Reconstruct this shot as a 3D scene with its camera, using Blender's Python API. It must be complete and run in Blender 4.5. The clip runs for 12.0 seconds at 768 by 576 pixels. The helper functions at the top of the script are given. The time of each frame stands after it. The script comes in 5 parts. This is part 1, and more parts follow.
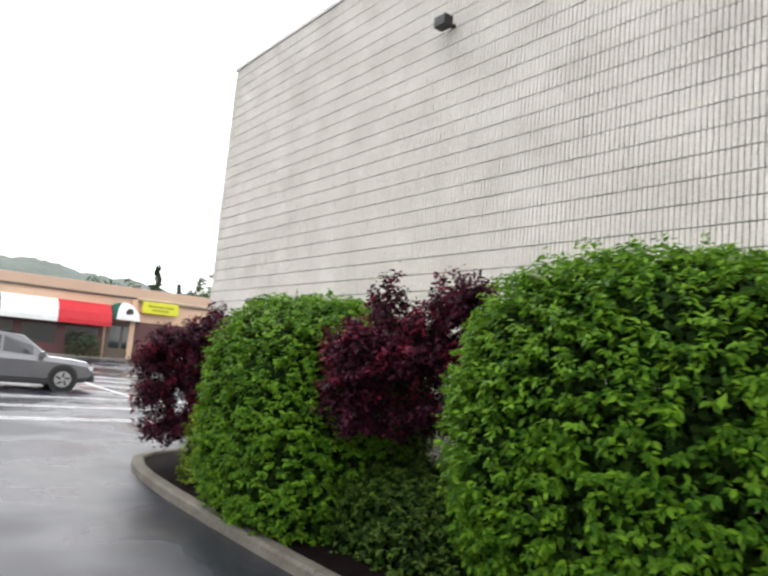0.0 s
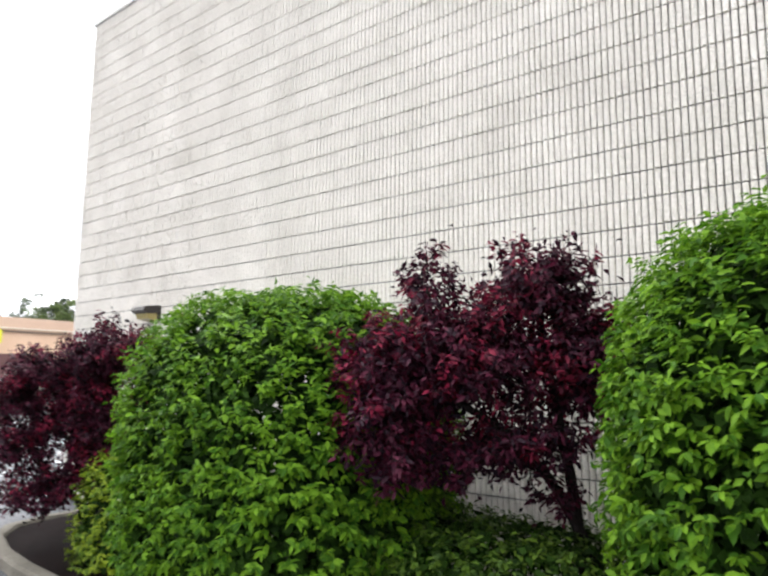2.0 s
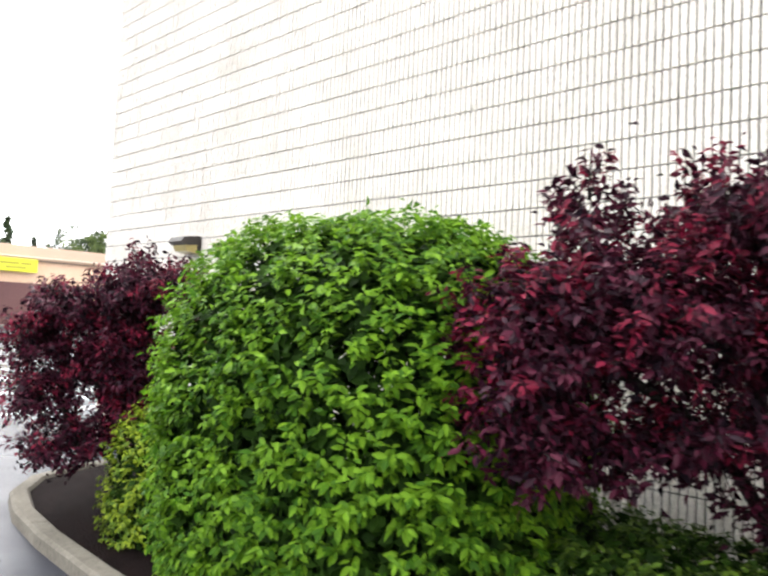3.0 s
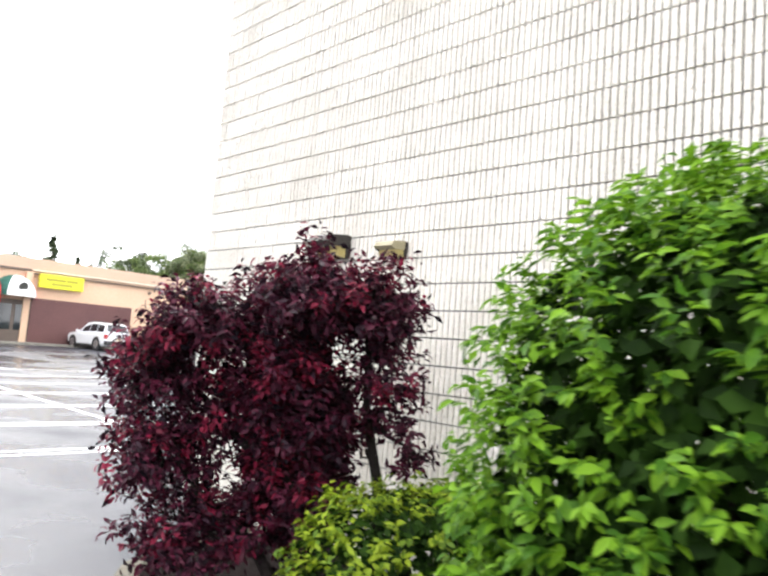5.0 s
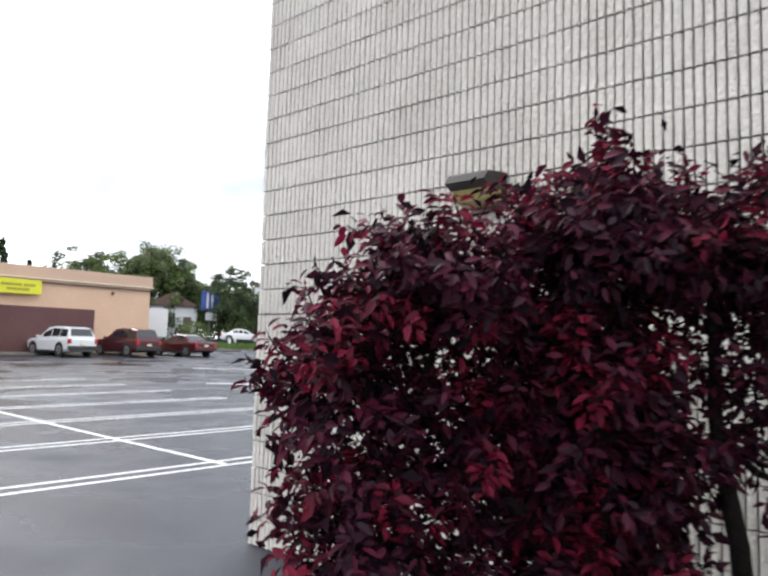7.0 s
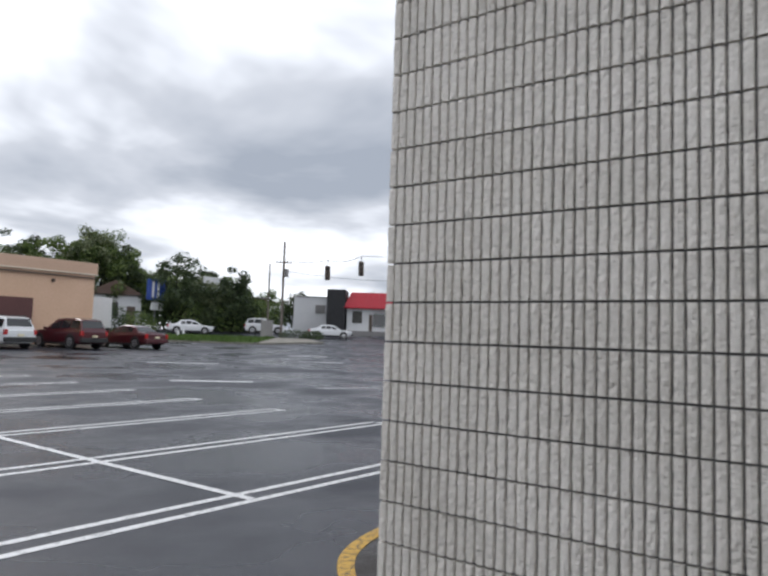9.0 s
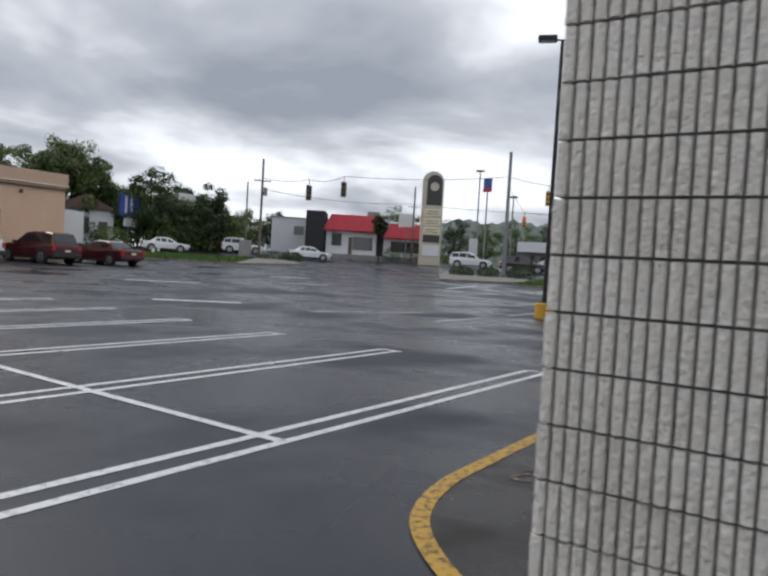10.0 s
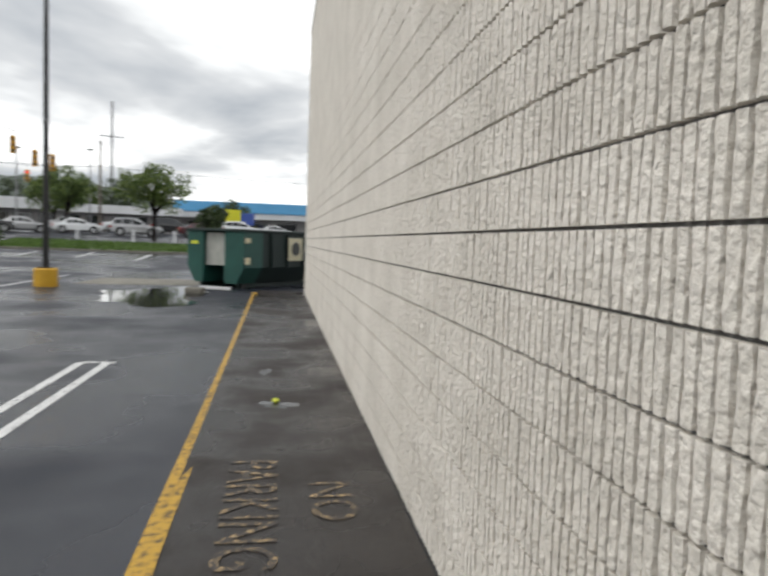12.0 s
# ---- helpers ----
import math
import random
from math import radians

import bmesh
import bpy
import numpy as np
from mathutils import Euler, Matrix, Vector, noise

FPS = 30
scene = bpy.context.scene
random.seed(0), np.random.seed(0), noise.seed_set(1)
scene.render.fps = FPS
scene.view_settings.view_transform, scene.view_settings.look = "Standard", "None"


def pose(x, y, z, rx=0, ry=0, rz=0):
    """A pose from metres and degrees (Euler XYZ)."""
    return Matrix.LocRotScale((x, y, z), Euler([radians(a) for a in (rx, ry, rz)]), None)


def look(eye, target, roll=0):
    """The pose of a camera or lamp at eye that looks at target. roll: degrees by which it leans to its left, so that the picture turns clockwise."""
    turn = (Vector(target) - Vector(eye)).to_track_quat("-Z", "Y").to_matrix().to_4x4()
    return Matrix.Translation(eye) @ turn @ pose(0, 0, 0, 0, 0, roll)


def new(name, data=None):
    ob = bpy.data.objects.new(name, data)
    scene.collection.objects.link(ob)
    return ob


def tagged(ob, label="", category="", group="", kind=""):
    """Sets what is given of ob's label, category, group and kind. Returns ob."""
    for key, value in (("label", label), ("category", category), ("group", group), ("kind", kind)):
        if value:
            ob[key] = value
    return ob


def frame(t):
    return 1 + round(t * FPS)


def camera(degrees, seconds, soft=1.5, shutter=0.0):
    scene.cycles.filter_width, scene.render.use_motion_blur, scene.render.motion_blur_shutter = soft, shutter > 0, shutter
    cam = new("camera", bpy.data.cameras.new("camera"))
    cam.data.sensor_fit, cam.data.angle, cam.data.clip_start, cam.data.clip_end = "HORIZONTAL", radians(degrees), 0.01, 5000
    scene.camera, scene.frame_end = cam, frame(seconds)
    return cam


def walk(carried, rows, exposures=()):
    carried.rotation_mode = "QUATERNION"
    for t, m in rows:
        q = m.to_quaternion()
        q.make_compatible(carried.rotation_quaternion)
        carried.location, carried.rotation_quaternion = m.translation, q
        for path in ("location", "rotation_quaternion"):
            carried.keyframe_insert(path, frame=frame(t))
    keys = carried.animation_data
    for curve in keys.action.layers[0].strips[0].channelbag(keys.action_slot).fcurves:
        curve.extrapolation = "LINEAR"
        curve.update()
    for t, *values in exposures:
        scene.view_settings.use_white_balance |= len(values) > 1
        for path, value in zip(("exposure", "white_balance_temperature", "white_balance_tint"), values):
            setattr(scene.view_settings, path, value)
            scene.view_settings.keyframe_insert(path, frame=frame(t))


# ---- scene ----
cam = camera(59.3, 12.0, soft=2.6, shutter=0.3)

PATH = [
    (0, (-5.203, -12.414, 1.707), (-4.004, -10.83, 1.937), 5.1),
    (0.5, (-5.073, -11.941, 1.688), (-3.967, -10.289, 1.905), 4.2),
    (1, (-4.933, -11.087, 1.682), (-3.826, -9.439, 1.921), 4.0),
    (1.5, (-4.869, -10.565, 1.634), (-3.585, -9.051, 1.878), 0.4),
    (2, (-4.848, -10.089, 1.705), (-3.322, -8.826, 1.982), 0.6),
    (2.5, (-4.376, -9.41, 1.79), (-2.747, -8.262, 1.958), 0.9),
    (3, (-4.285, -9.02, 1.772), (-2.8, -7.684, 1.874), 2.5),
    (3.5, (-4.176, -8.388, 1.702), (-2.684, -7.062, 1.833), 4.0),
    (5.5, (-3.757, -5.996, 1.694), (-2.368, -4.576, 1.922), 4.4),
    (6, (-3.735, -5.45, 1.661), (-2.342, -4.044, 1.947), 4.4),
    (6.5, (-3.673, -4.976, 1.607), (-2.316, -3.527, 1.844), 3.8),
    (7, (-3.485, -4.425, 1.608), (-1.986, -3.112, 1.776), 1.6),
    (7.5, (-3.179, -3.785, 1.66), (-1.661, -2.493, 1.819), 1.1),
    (9.5, (-2.656, -1.504, 1.619), (-1.013, -0.369, 1.722), 2.0),
    (10, (-2.341, -0.871, 1.559), (-0.682, 0.243, 1.486), 3.4),
    (10.5, (-2.121, -0.31, 1.55), (-0.317, 0.542, 1.689), 3.4),
    (11, (-1.639, 0.183, 1.55), (0.298, 0.672, 1.456), 1.4),
    (11.5, (-1.147, 0.533, 1.511), (0.841, 0.687, 1.357), 2.1),
    (12, (-0.76, 0.796, 1.566), (1.211, 0.48, 1.434), 2.0),
]
EXPOSURES = [(0.0, 0.58, 6430, 10), (1.0, 0.65, 6380, 11), (2.0, 0.92, 6330, 11), (2.5, 0.95, 6280, 11), (3.0, 1.38, 6450, 11), (3.6, 1.52, 6480, 11), (5.5, 1.06, 6360, 11), (6.0, 0.58, 6280, 11),
             (6.5, 0.40, 6230, 11), (7.6, 0.38, 6150, 11), (9.5, -0.76, 6130, 11), (10.0, -0.82, 6130, 11), (10.5, -0.48, 6130, 11), (11.0, -0.5, 6230, 10), (11.5, -0.46, 6350, 9), (12.0, -0.38, 6550, 8)]
walk(cam, [(t, look(eye, target, roll)) for t, eye, target, roll in PATH], EXPOSURES)

# ---- sky and light ----
world = bpy.data.worlds.new("overcast")
scene.world = world
world.use_nodes = True
wn, wl = world.node_tree.nodes, world.node_tree.links
sky = wn.new("ShaderNodeTexSky")
sky.sky_type, sky.sun_disc = "NISHITA", False
SUN_UP, SUN_ROUND = radians(46), radians(8)
sky.sun_elevation, sky.sun_rotation = SUN_UP, SUN_ROUND
sky_dim = wn.new("ShaderNodeVectorMath")
sky_dim.operation = "SCALE"
sky_dim.inputs["Scale"].default_value = 0.09
wl.new(sky.outputs[0], sky_dim.inputs[0])
tex = wn.new("ShaderNodeTexCoord")
sep = wn.new("ShaderNodeSeparateXYZ")
drift = wn.new("ShaderNodeMapping")
drift.inputs["Rotation"].default_value = (0, 0, radians(13))
wl.new(tex.outputs["Generated"], drift.inputs["Vector"])
wl.new(drift.outputs[0], sep.inputs[0])
lift = wn.new("ShaderNodeMath")
lift.operation = "MAXIMUM"
lift.inputs[1].default_value = 0.0
wl.new(sep.outputs["Z"], lift.inputs[0])
lift2 = wn.new("ShaderNodeMath")
lift2.operation = "ADD"
lift2.inputs[1].default_value = 0.16
wl.new(lift.outputs[0], lift2.inputs[0])
flat = wn.new("ShaderNodeCombineXYZ")
for axis in ("X", "Y"):
    div = wn.new("ShaderNodeMath")
    div.operation = "DIVIDE"
    wl.new(sep.outputs[axis], div.inputs[0])
    wl.new(lift2.outputs[0], div.inputs[1])
    wl.new(div.outputs[0], flat.inputs[axis])
clouds = wn.new("ShaderNodeTexNoise")
clouds.inputs["Scale"].default_value = 0.75
clouds.inputs["Detail"].default_value = 5.0
clouds.inputs["Roughness"].default_value = 0.5
clouds.inputs["Distortion"].default_value = 0.3
wl.new(flat.outputs[0], clouds.inputs["Vector"])
ramp = wn.new("ShaderNodeValToRGB")
ramp.color_ramp.elements[0].position, ramp.color_ramp.elements[0].color = 0.34, (0.60, 0.645, 0.715, 1)
ramp.color_ramp.elements[1].position, ramp.color_ramp.elements[1].color = 0.56, (1.95, 1.96, 1.97, 1)
mid = ramp.color_ramp.elements.new(0.45)
mid.color = (1.00, 1.02, 1.06, 1)
wl.new(clouds.outputs[0], ramp.inputs[0])
cover = wn.new("ShaderNodeMix")
cover.data_type = "RGBA"
cover.inputs["Factor"].default_value = 0.95
wl.new(sky_dim.outputs[0], cover.inputs["A"])
wl.new(ramp.outputs[0], cover.inputs["B"])
wl.new(cover.outputs["Result"], wn["Background"].inputs["Color"])
wn["Background"].inputs["Strength"].default_value = 1.0

sun = new("sun", bpy.data.lights.new("sun", "SUN"))
sun.data.energy, sun.data.angle, sun.data.color = 1.5, radians(28), (1.0, 0.97, 0.92)
sun.matrix_world = look((0, 0, 0), (-math.sin(SUN_ROUND) * math.cos(SUN_UP), -math.cos(SUN_ROUND) * math.cos(SUN_UP), -math.sin(SUN_UP)))


# ---- materials ----
def mat(name, col, col2=None, scale=3.0, rough=0.6, rough2=None, metal=0.0, bump=0.0, bscale=40.0, fine=None, island=0.0, random_ob=0.0, leaf=0.0, coat=0.0, spec=0.5):
    """Colour from two noises at real-world size, with bump and per-piece variation."""
    m = bpy.data.materials.new(name)
    m.use_nodes = True
    n, l = m.node_tree.nodes, m.node_tree.links
    bsdf = n["Principled BSDF"]
    geo = n.new("ShaderNodeNewGeometry")
    n1 = n.new("ShaderNodeTexNoise")
    n1.inputs["Scale"].default_value, n1.inputs["Detail"].default_value = scale, 4.0
    l.new(geo.outputs["Position"], n1.inputs["Vector"])
    n2 = n.new("ShaderNodeTexNoise")
    n2.inputs["Scale"].default_value, n2.inputs["Detail"].default_value = fine or scale * 14, 3.0
    l.new(geo.outputs["Position"], n2.inputs["Vector"])
    add = n.new("ShaderNodeMath")
    add.operation = "MULTIPLY_ADD"
    add.inputs[1].default_value = 0.45
    l.new(n2.outputs[0], add.inputs[0])
    half = n.new("ShaderNodeMath")
    half.operation = "MULTIPLY"
    half.inputs[1].default_value = 0.55
    l.new(n1.outputs[0], half.inputs[0])
    l.new(half.outputs[0], add.inputs[2])
    value = add.outputs[0]
    if island or random_ob:
        if island:
            source = geo.outputs["Random Per Island"]
        else:
            source = n.new("ShaderNodeObjectInfo").outputs["Random"]
        amount = island or random_ob
        mixv = n.new("ShaderNodeMath")
        mixv.operation = "MULTIPLY_ADD"
        mixv.inputs[1].default_value = amount
        l.new(source, mixv.inputs[0])
        less = n.new("ShaderNodeMath")
        less.operation = "ADD"
        less.inputs[1].default_value = -amount / 2
        l.new(value, less.inputs[0])
        l.new(less.outputs[0], mixv.inputs[2])
        value = mixv.outputs[0]
    cr = n.new("ShaderNodeValToRGB")
    col2 = col2 or tuple(min(1, c * 1.25) for c in col)
    cr.color_ramp.elements[0].position, cr.color_ramp.elements[0].color = 0.3, (*col, 1)
    cr.color_ramp.elements[1].position, cr.color_ramp.elements[1].color = 0.7, (*col2, 1)
    l.new(value, cr.inputs[0])
    l.new(cr.outputs[0], bsdf.inputs["Base Color"])
    bsdf.inputs["Roughness"].default_value, bsdf.inputs["Metallic"].default_value = rough, metal
    bsdf.inputs["Coat Weight"].default_value = coat
    bsdf.inputs["Specular IOR Level"].default_value = spec
    if rough2 is not None:
        rr = n.new("ShaderNodeMapRange")
        rr.inputs["From Min"].default_value, rr.inputs["From Max"].default_value = 0.38, 0.62
        rr.inputs["To Min"].default_value, rr.inputs["To Max"].default_value = rough, rough2
        l.new(n1.outputs[0], rr.inputs["Value"])
        l.new(rr.outputs[0], bsdf.inputs["Roughness"])
    if bump:
        nb = n.new("ShaderNodeTexNoise")
        nb.inputs["Scale"].default_value, nb.inputs["Detail"].default_value = bscale, 5.0
        l.new(geo.outputs["Position"], nb.inputs["Vector"])
        b = n.new("ShaderNodeBump")
        b.inputs["Strength"].default_value, b.inputs["Distance"].default_value = min(1, bump), 0.02 * max(1, bump)
        l.new(nb.outputs[0], b.inputs["Height"])
        l.new(b.outputs[0], bsdf.inputs["Normal"])
    if leaf:
        tr = n.new("ShaderNodeBsdfTranslucent")
        l.new(cr.outputs[0], tr.inputs["Color"])
        mx = n.new("ShaderNodeMixShader")
        mx.inputs[0].default_value = leaf
        l.new(bsdf.outputs[0], mx.inputs[1])
        l.new(tr.outputs[0], mx.inputs[2])
        l.new(mx.outputs[0], n["Material Output"].inputs["Surface"])
    return m


def glow(name, col, strength):
    m = mat(name, col)
    b = m.node_tree.nodes["Principled BSDF"]
    b.inputs["Emission Color"].default_value, b.inputs["Emission Strength"].default_value = (*col, 1), strength
    return m


def worn(name, col, under, edge=0.5, scale=14.0):
    """Road paint, worn off in spots down to the asphalt."""
    m = mat(name, col, under, scale=scale, rough=0.55, bump=0.2, bscale=120)
    cr = [x for x in m.node_tree.nodes if x.type == "VALTORGB"][0]
    cr.color_ramp.elements[0].position, cr.color_ramp.elements[1].position = edge, edge + 0.06
    return m


BLOCK = mat("split_face_block", (0.60, 0.562, 0.50), (0.84, 0.795, 0.73), scale=1.6, rough=0.92, bump=0.85, bscale=42, fine=34, random_ob=0.10)
BLOCK_FAR = mat("split_face_block_run", (0.60, 0.562, 0.50), (0.84, 0.795, 0.73), scale=1.6, rough=0.92, bump=0.85, bscale=42, fine=34, island=0.03)
MORTAR = mat("mortar", (0.15, 0.147, 0.142), (0.21, 0.206, 0.20), rough=0.95)
COPING = mat("coping_metal", (0.45, 0.44, 0.42), rough=0.5, metal=0.4)
ASPHALT = mat("wet_asphalt", (0.014, 0.0155, 0.022), (0.032, 0.035, 0.047), scale=0.30, rough=0.09, rough2=0.58, bump=0.25, bscale=90, fine=60, spec=0.28)
WET = mat("standing_water", (0.02, 0.022, 0.022), (0.05, 0.052, 0.05), scale=0.6, rough=0.04, spec=0.6)
DAMP = mat("thin_water_film", (0.02, 0.02, 0.021), (0.04, 0.04, 0.042), scale=2.0, rough=0.16, rough2=0.34, spec=0.35)
LANE = mat("brownish_wet_asphalt", (0.020, 0.018, 0.018), (0.050, 0.042, 0.038), scale=0.9, rough=0.10, rough2=0.62, bump=0.3, bscale=90, fine=30, spec=0.24)
GRIT = mat("washed_grit", (0.09, 0.078, 0.068), (0.17, 0.15, 0.13), scale=2.5, rough=0.7, bump=0.6, bscale=60)
CONCRETE = mat("concrete", (0.12, 0.112, 0.094), (0.28, 0.262, 0.225), scale=1.5, rough=0.85, bump=0.4, bscale=50)
KERB = mat("weathered_kerb", (0.085, 0.076, 0.060), (0.20, 0.183, 0.150), scale=1.8, rough=0.9, bump=0.5, bscale=50, spec=0.25)
WHITE_PAINT = worn("white_road_paint", (0.72, 0.72, 0.72), (0.22, 0.22, 0.23), 0.54)
OLD_WHITE = worn("old_white_road_paint", (0.62, 0.62, 0.63), (0.14, 0.14, 0.15), 0.53)
YELLOW_PAINT = worn("yellow_road_paint", (0.56, 0.33, 0.035), (0.09, 0.06, 0.025), 0.51, 18)
FADED = worn("faded_orange_paint", (0.50, 0.35, 0.17), (0.05, 0.042, 0.038), 0.42, 26)
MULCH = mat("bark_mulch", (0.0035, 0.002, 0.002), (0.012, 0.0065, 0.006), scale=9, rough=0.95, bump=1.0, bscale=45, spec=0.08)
GRASS = mat("grass_blades", (0.048, 0.092, 0.015), (0.105, 0.18, 0.03), scale=0.8, rough=0.7, island=0.4, leaf=0.2)
TURF = mat("turf_soil", (0.042, 0.075, 0.018), (0.08, 0.13, 0.03), scale=1.2, rough=0.9, bump=0.6, bscale=20)
LEAF_GREEN = mat("bright_green_leaf", (0.048, 0.130, 0.009), (0.175, 0.335, 0.020), scale=2.5, rough=0.5, island=0.6, leaf=0.42, spec=0.12)
# Inner leaves: the bush's own shade is put into this darker green.
LEAF_GREEN_SHADE = mat("inner_leaf_painted_shade", (0.008, 0.020, 0.003), (0.026, 0.060, 0.007), scale=2.0, rough=0.7, island=0.6, leaf=0.1, spec=0.08)
LEAF_LIME = mat("yellow_green_leaf", (0.085, 0.155, 0.010), (0.28, 0.37, 0.02), scale=1.5, rough=0.5, island=0.6, leaf=0.3, spec=0.2)
LEAF_HEDGE = mat("hedge_leaf", (0.026, 0.058, 0.008), (0.10, 0.17, 0.018), scale=1.5, rough=0.5, island=0.7, leaf=0.25, spec=0.2)
LEAF_PLUM = mat("purple_plum_leaf", (0.024, 0.007, 0.015), (0.085, 0.010, 0.028), scale=1.6, rough=0.5, island=0.8, leaf=0.25, spec=0.2)
LEAF_PLUM_TIP = mat("red_young_backlit_plum_leaf", (0.060, 0.006, 0.017), (0.21, 0.012, 0.038), scale=1.6, rough=0.5, island=0.7, leaf=0.35, spec=0.2)
# Plum leaf darkened to carry the shade inside the crown.
LEAF_PLUM_SHADE = mat("inner_plum_leaf_painted_shade", (0.008, 0.004, 0.007), (0.030, 0.007, 0.014), scale=1.1, rough=0.7, island=0.8, leaf=0.15, spec=0.06)
LEAF_TREE = mat("tree_leaf", (0.055, 0.095, 0.022), (0.17, 0.23, 0.055), scale=0.25, rough=0.55, island=0.7, leaf=0.2)
LEAF_DARK = mat("dark_tree_leaf", (0.020, 0.038, 0.013), (0.068, 0.100, 0.030), scale=0.25, rough=0.6, island=0.7, leaf=0.15)
LEAF_PALE = mat("pale_spring_leaf", (0.10, 0.13, 0.06), (0.24, 0.27, 0.14), scale=0.25, rough=0.6, island=0.7, leaf=0.2)
BARK = mat("bark", (0.009, 0.007, 0.007), (0.030, 0.023, 0.021), scale=12, rough=0.9, bump=0.8, bscale=50, spec=0.2)
POLE_BLACK = mat("dark_bronze_pole", (0.012, 0.011, 0.012), (0.03, 0.028, 0.03), rough=0.4, metal=0.3)
POLE_GREY = mat("galvanised_pole", (0.20, 0.20, 0.21), (0.32, 0.32, 0.33), rough=0.55, metal=0.5)
POLE_WOOD = mat("weathered_pole", (0.12, 0.10, 0.085), (0.22, 0.19, 0.165), rough=0.9)
YELLOW_BASE = mat("yellow_concrete", (0.50, 0.27, 0.012), (0.66, 0.38, 0.03), scale=3, rough=0.6, bump=0.2, bscale=40)
STUCCO = mat("peach_stucco", (0.60, 0.40, 0.27), (0.70, 0.49, 0.35), scale=0.5, rough=0.9, bump=0.3, bscale=25)
STUCCO_TOP = mat("peach_cornice", (0.52, 0.36, 0.26), (0.60, 0.42, 0.31), scale=0.5, rough=0.9)
BROWN_WALL = mat("maroon_brown_panel", (0.085, 0.035, 0.035), (0.13, 0.055, 0.05), scale=0.7, rough=0.7)
TRIM_CREAM = mat("cream_trim", (0.66, 0.60, 0.50), rough=0.7)
TRIM_DARK = mat("dark_trim", (0.10, 0.075, 0.06), rough=0.7)
AWN_GREEN = mat("green_canvas", (0.012, 0.075, 0.055), (0.02, 0.11, 0.08), rough=0.75)
AWN_WHITE = mat("white_canvas", (0.72, 0.72, 0.70), (0.82, 0.82, 0.80), rough=0.75)
AWN_RED = mat("red_canvas", (0.50, 0.015, 0.025), (0.62, 0.03, 0.04), rough=0.7)
SIGN_YELLOW = mat("yellow_sign_face", (0.62, 0.60, 0.02), (0.72, 0.70, 0.03), rough=0.4)
SIGN_WORDS = mat("olive_sign_marks", (0.30, 0.28, 0.02), rough=0.5)
ROOF_RED = mat("red_metal_roof", (0.34, 0.008, 0.022), (0.44, 0.015, 0.03), scale=0.6, rough=0.45)
WALL_WHITE = mat("white_wall", (0.66, 0.67, 0.68), (0.78, 0.78, 0.79), scale=0.5, rough=0.8)
WALL_BLACK = mat("black_wall", (0.012, 0.012, 0.014), (0.025, 0.025, 0.028), rough=0.6)
WALL_GREY = mat("grey_wall", (0.22, 0.21, 0.21), (0.33, 0.32, 0.31), scale=0.4, rough=0.85)
ROOF_BROWN = mat("brown_shingle", (0.10, 0.065, 0.05), (0.17, 0.12, 0.10), scale=0.8, rough=0.9)
ROOF_BLUE = mat("light_blue_metal", (0.10, 0.36, 0.66), (0.14, 0.44, 0.74), scale=0.3, rough=0.5)
SIGN_STONE = mat("pylon_stone", (0.50, 0.46, 0.36), (0.64, 0.59, 0.48), scale=1.0, rough=0.8)
SIGN_DARK = mat("dark_sign_face", (0.03, 0.03, 0.028), (0.07, 0.07, 0.06), rough=0.4)
SIGN_CREAM = mat("cream_sign_face", (0.72, 0.64, 0.40), (0.82, 0.76, 0.58), rough=0.5)
SIGN_BLUE = mat("blue_sign_face", (0.03, 0.07, 0.30), (0.05, 0.10, 0.38), rough=0.4)
SIGN_RED = mat("red_sign_face", (0.50, 0.03, 0.05), rough=0.4)
GLASS = mat("dark_window_glass", (0.012, 0.014, 0.017), (0.02, 0.024, 0.028), rough=0.06, spec=0.8)
RUBBER = mat("tyre_rubber", (0.012, 0.012, 0.012), (0.025, 0.025, 0.025), rough=0.8)
RIM = mat("alloy_rim", (0.45, 0.45, 0.46), (0.6, 0.6, 0.61), rough=0.3, metal=0.8)
PLASTIC = mat("black_plastic", (0.015, 0.015, 0.016), (0.03, 0.03, 0.03), rough=0.55)
LIGHT_RED = mat("tail_lamp_red", (0.35, 0.01, 0.012), rough=0.2)
LIGHT_CLEAR = mat("headlamp_glass", (0.6, 0.62, 0.64), rough=0.1)
PAINT_GREY = mat("grey_car_paint", (0.15, 0.15, 0.16), (0.18, 0.18, 0.19), rough=0.3, metal=0.5, coat=0.8)
PAINT_WHITE = mat("white_car_paint", (0.70, 0.71, 0.72), (0.76, 0.77, 0.78), rough=0.3, coat=0.8)
PAINT_RED = mat("dark_red_car_paint", (0.060, 0.004, 0.010), (0.080, 0.006, 0.014), rough=0.28, metal=0.3, coat=0.8)
PAINT_BLACK = mat("black_car_paint", (0.012, 0.012, 0.014), (0.02, 0.02, 0.022), rough=0.25, coat=0.8)
PAINT_SILVER = mat("silver_car_paint", (0.40, 0.40, 0.41), (0.46, 0.46, 0.47), rough=0.3, metal=0.6, coat=0.8)
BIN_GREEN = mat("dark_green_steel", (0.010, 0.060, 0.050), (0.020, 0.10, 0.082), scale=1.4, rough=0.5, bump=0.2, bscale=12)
# The same green steel darkened, with the long side's shade in the colour.
BIN_SHADE = mat("green_steel_painted_shade", (0.008, 0.020, 0.018), (0.014, 0.032, 0.028), scale=1.4, rough=0.6)
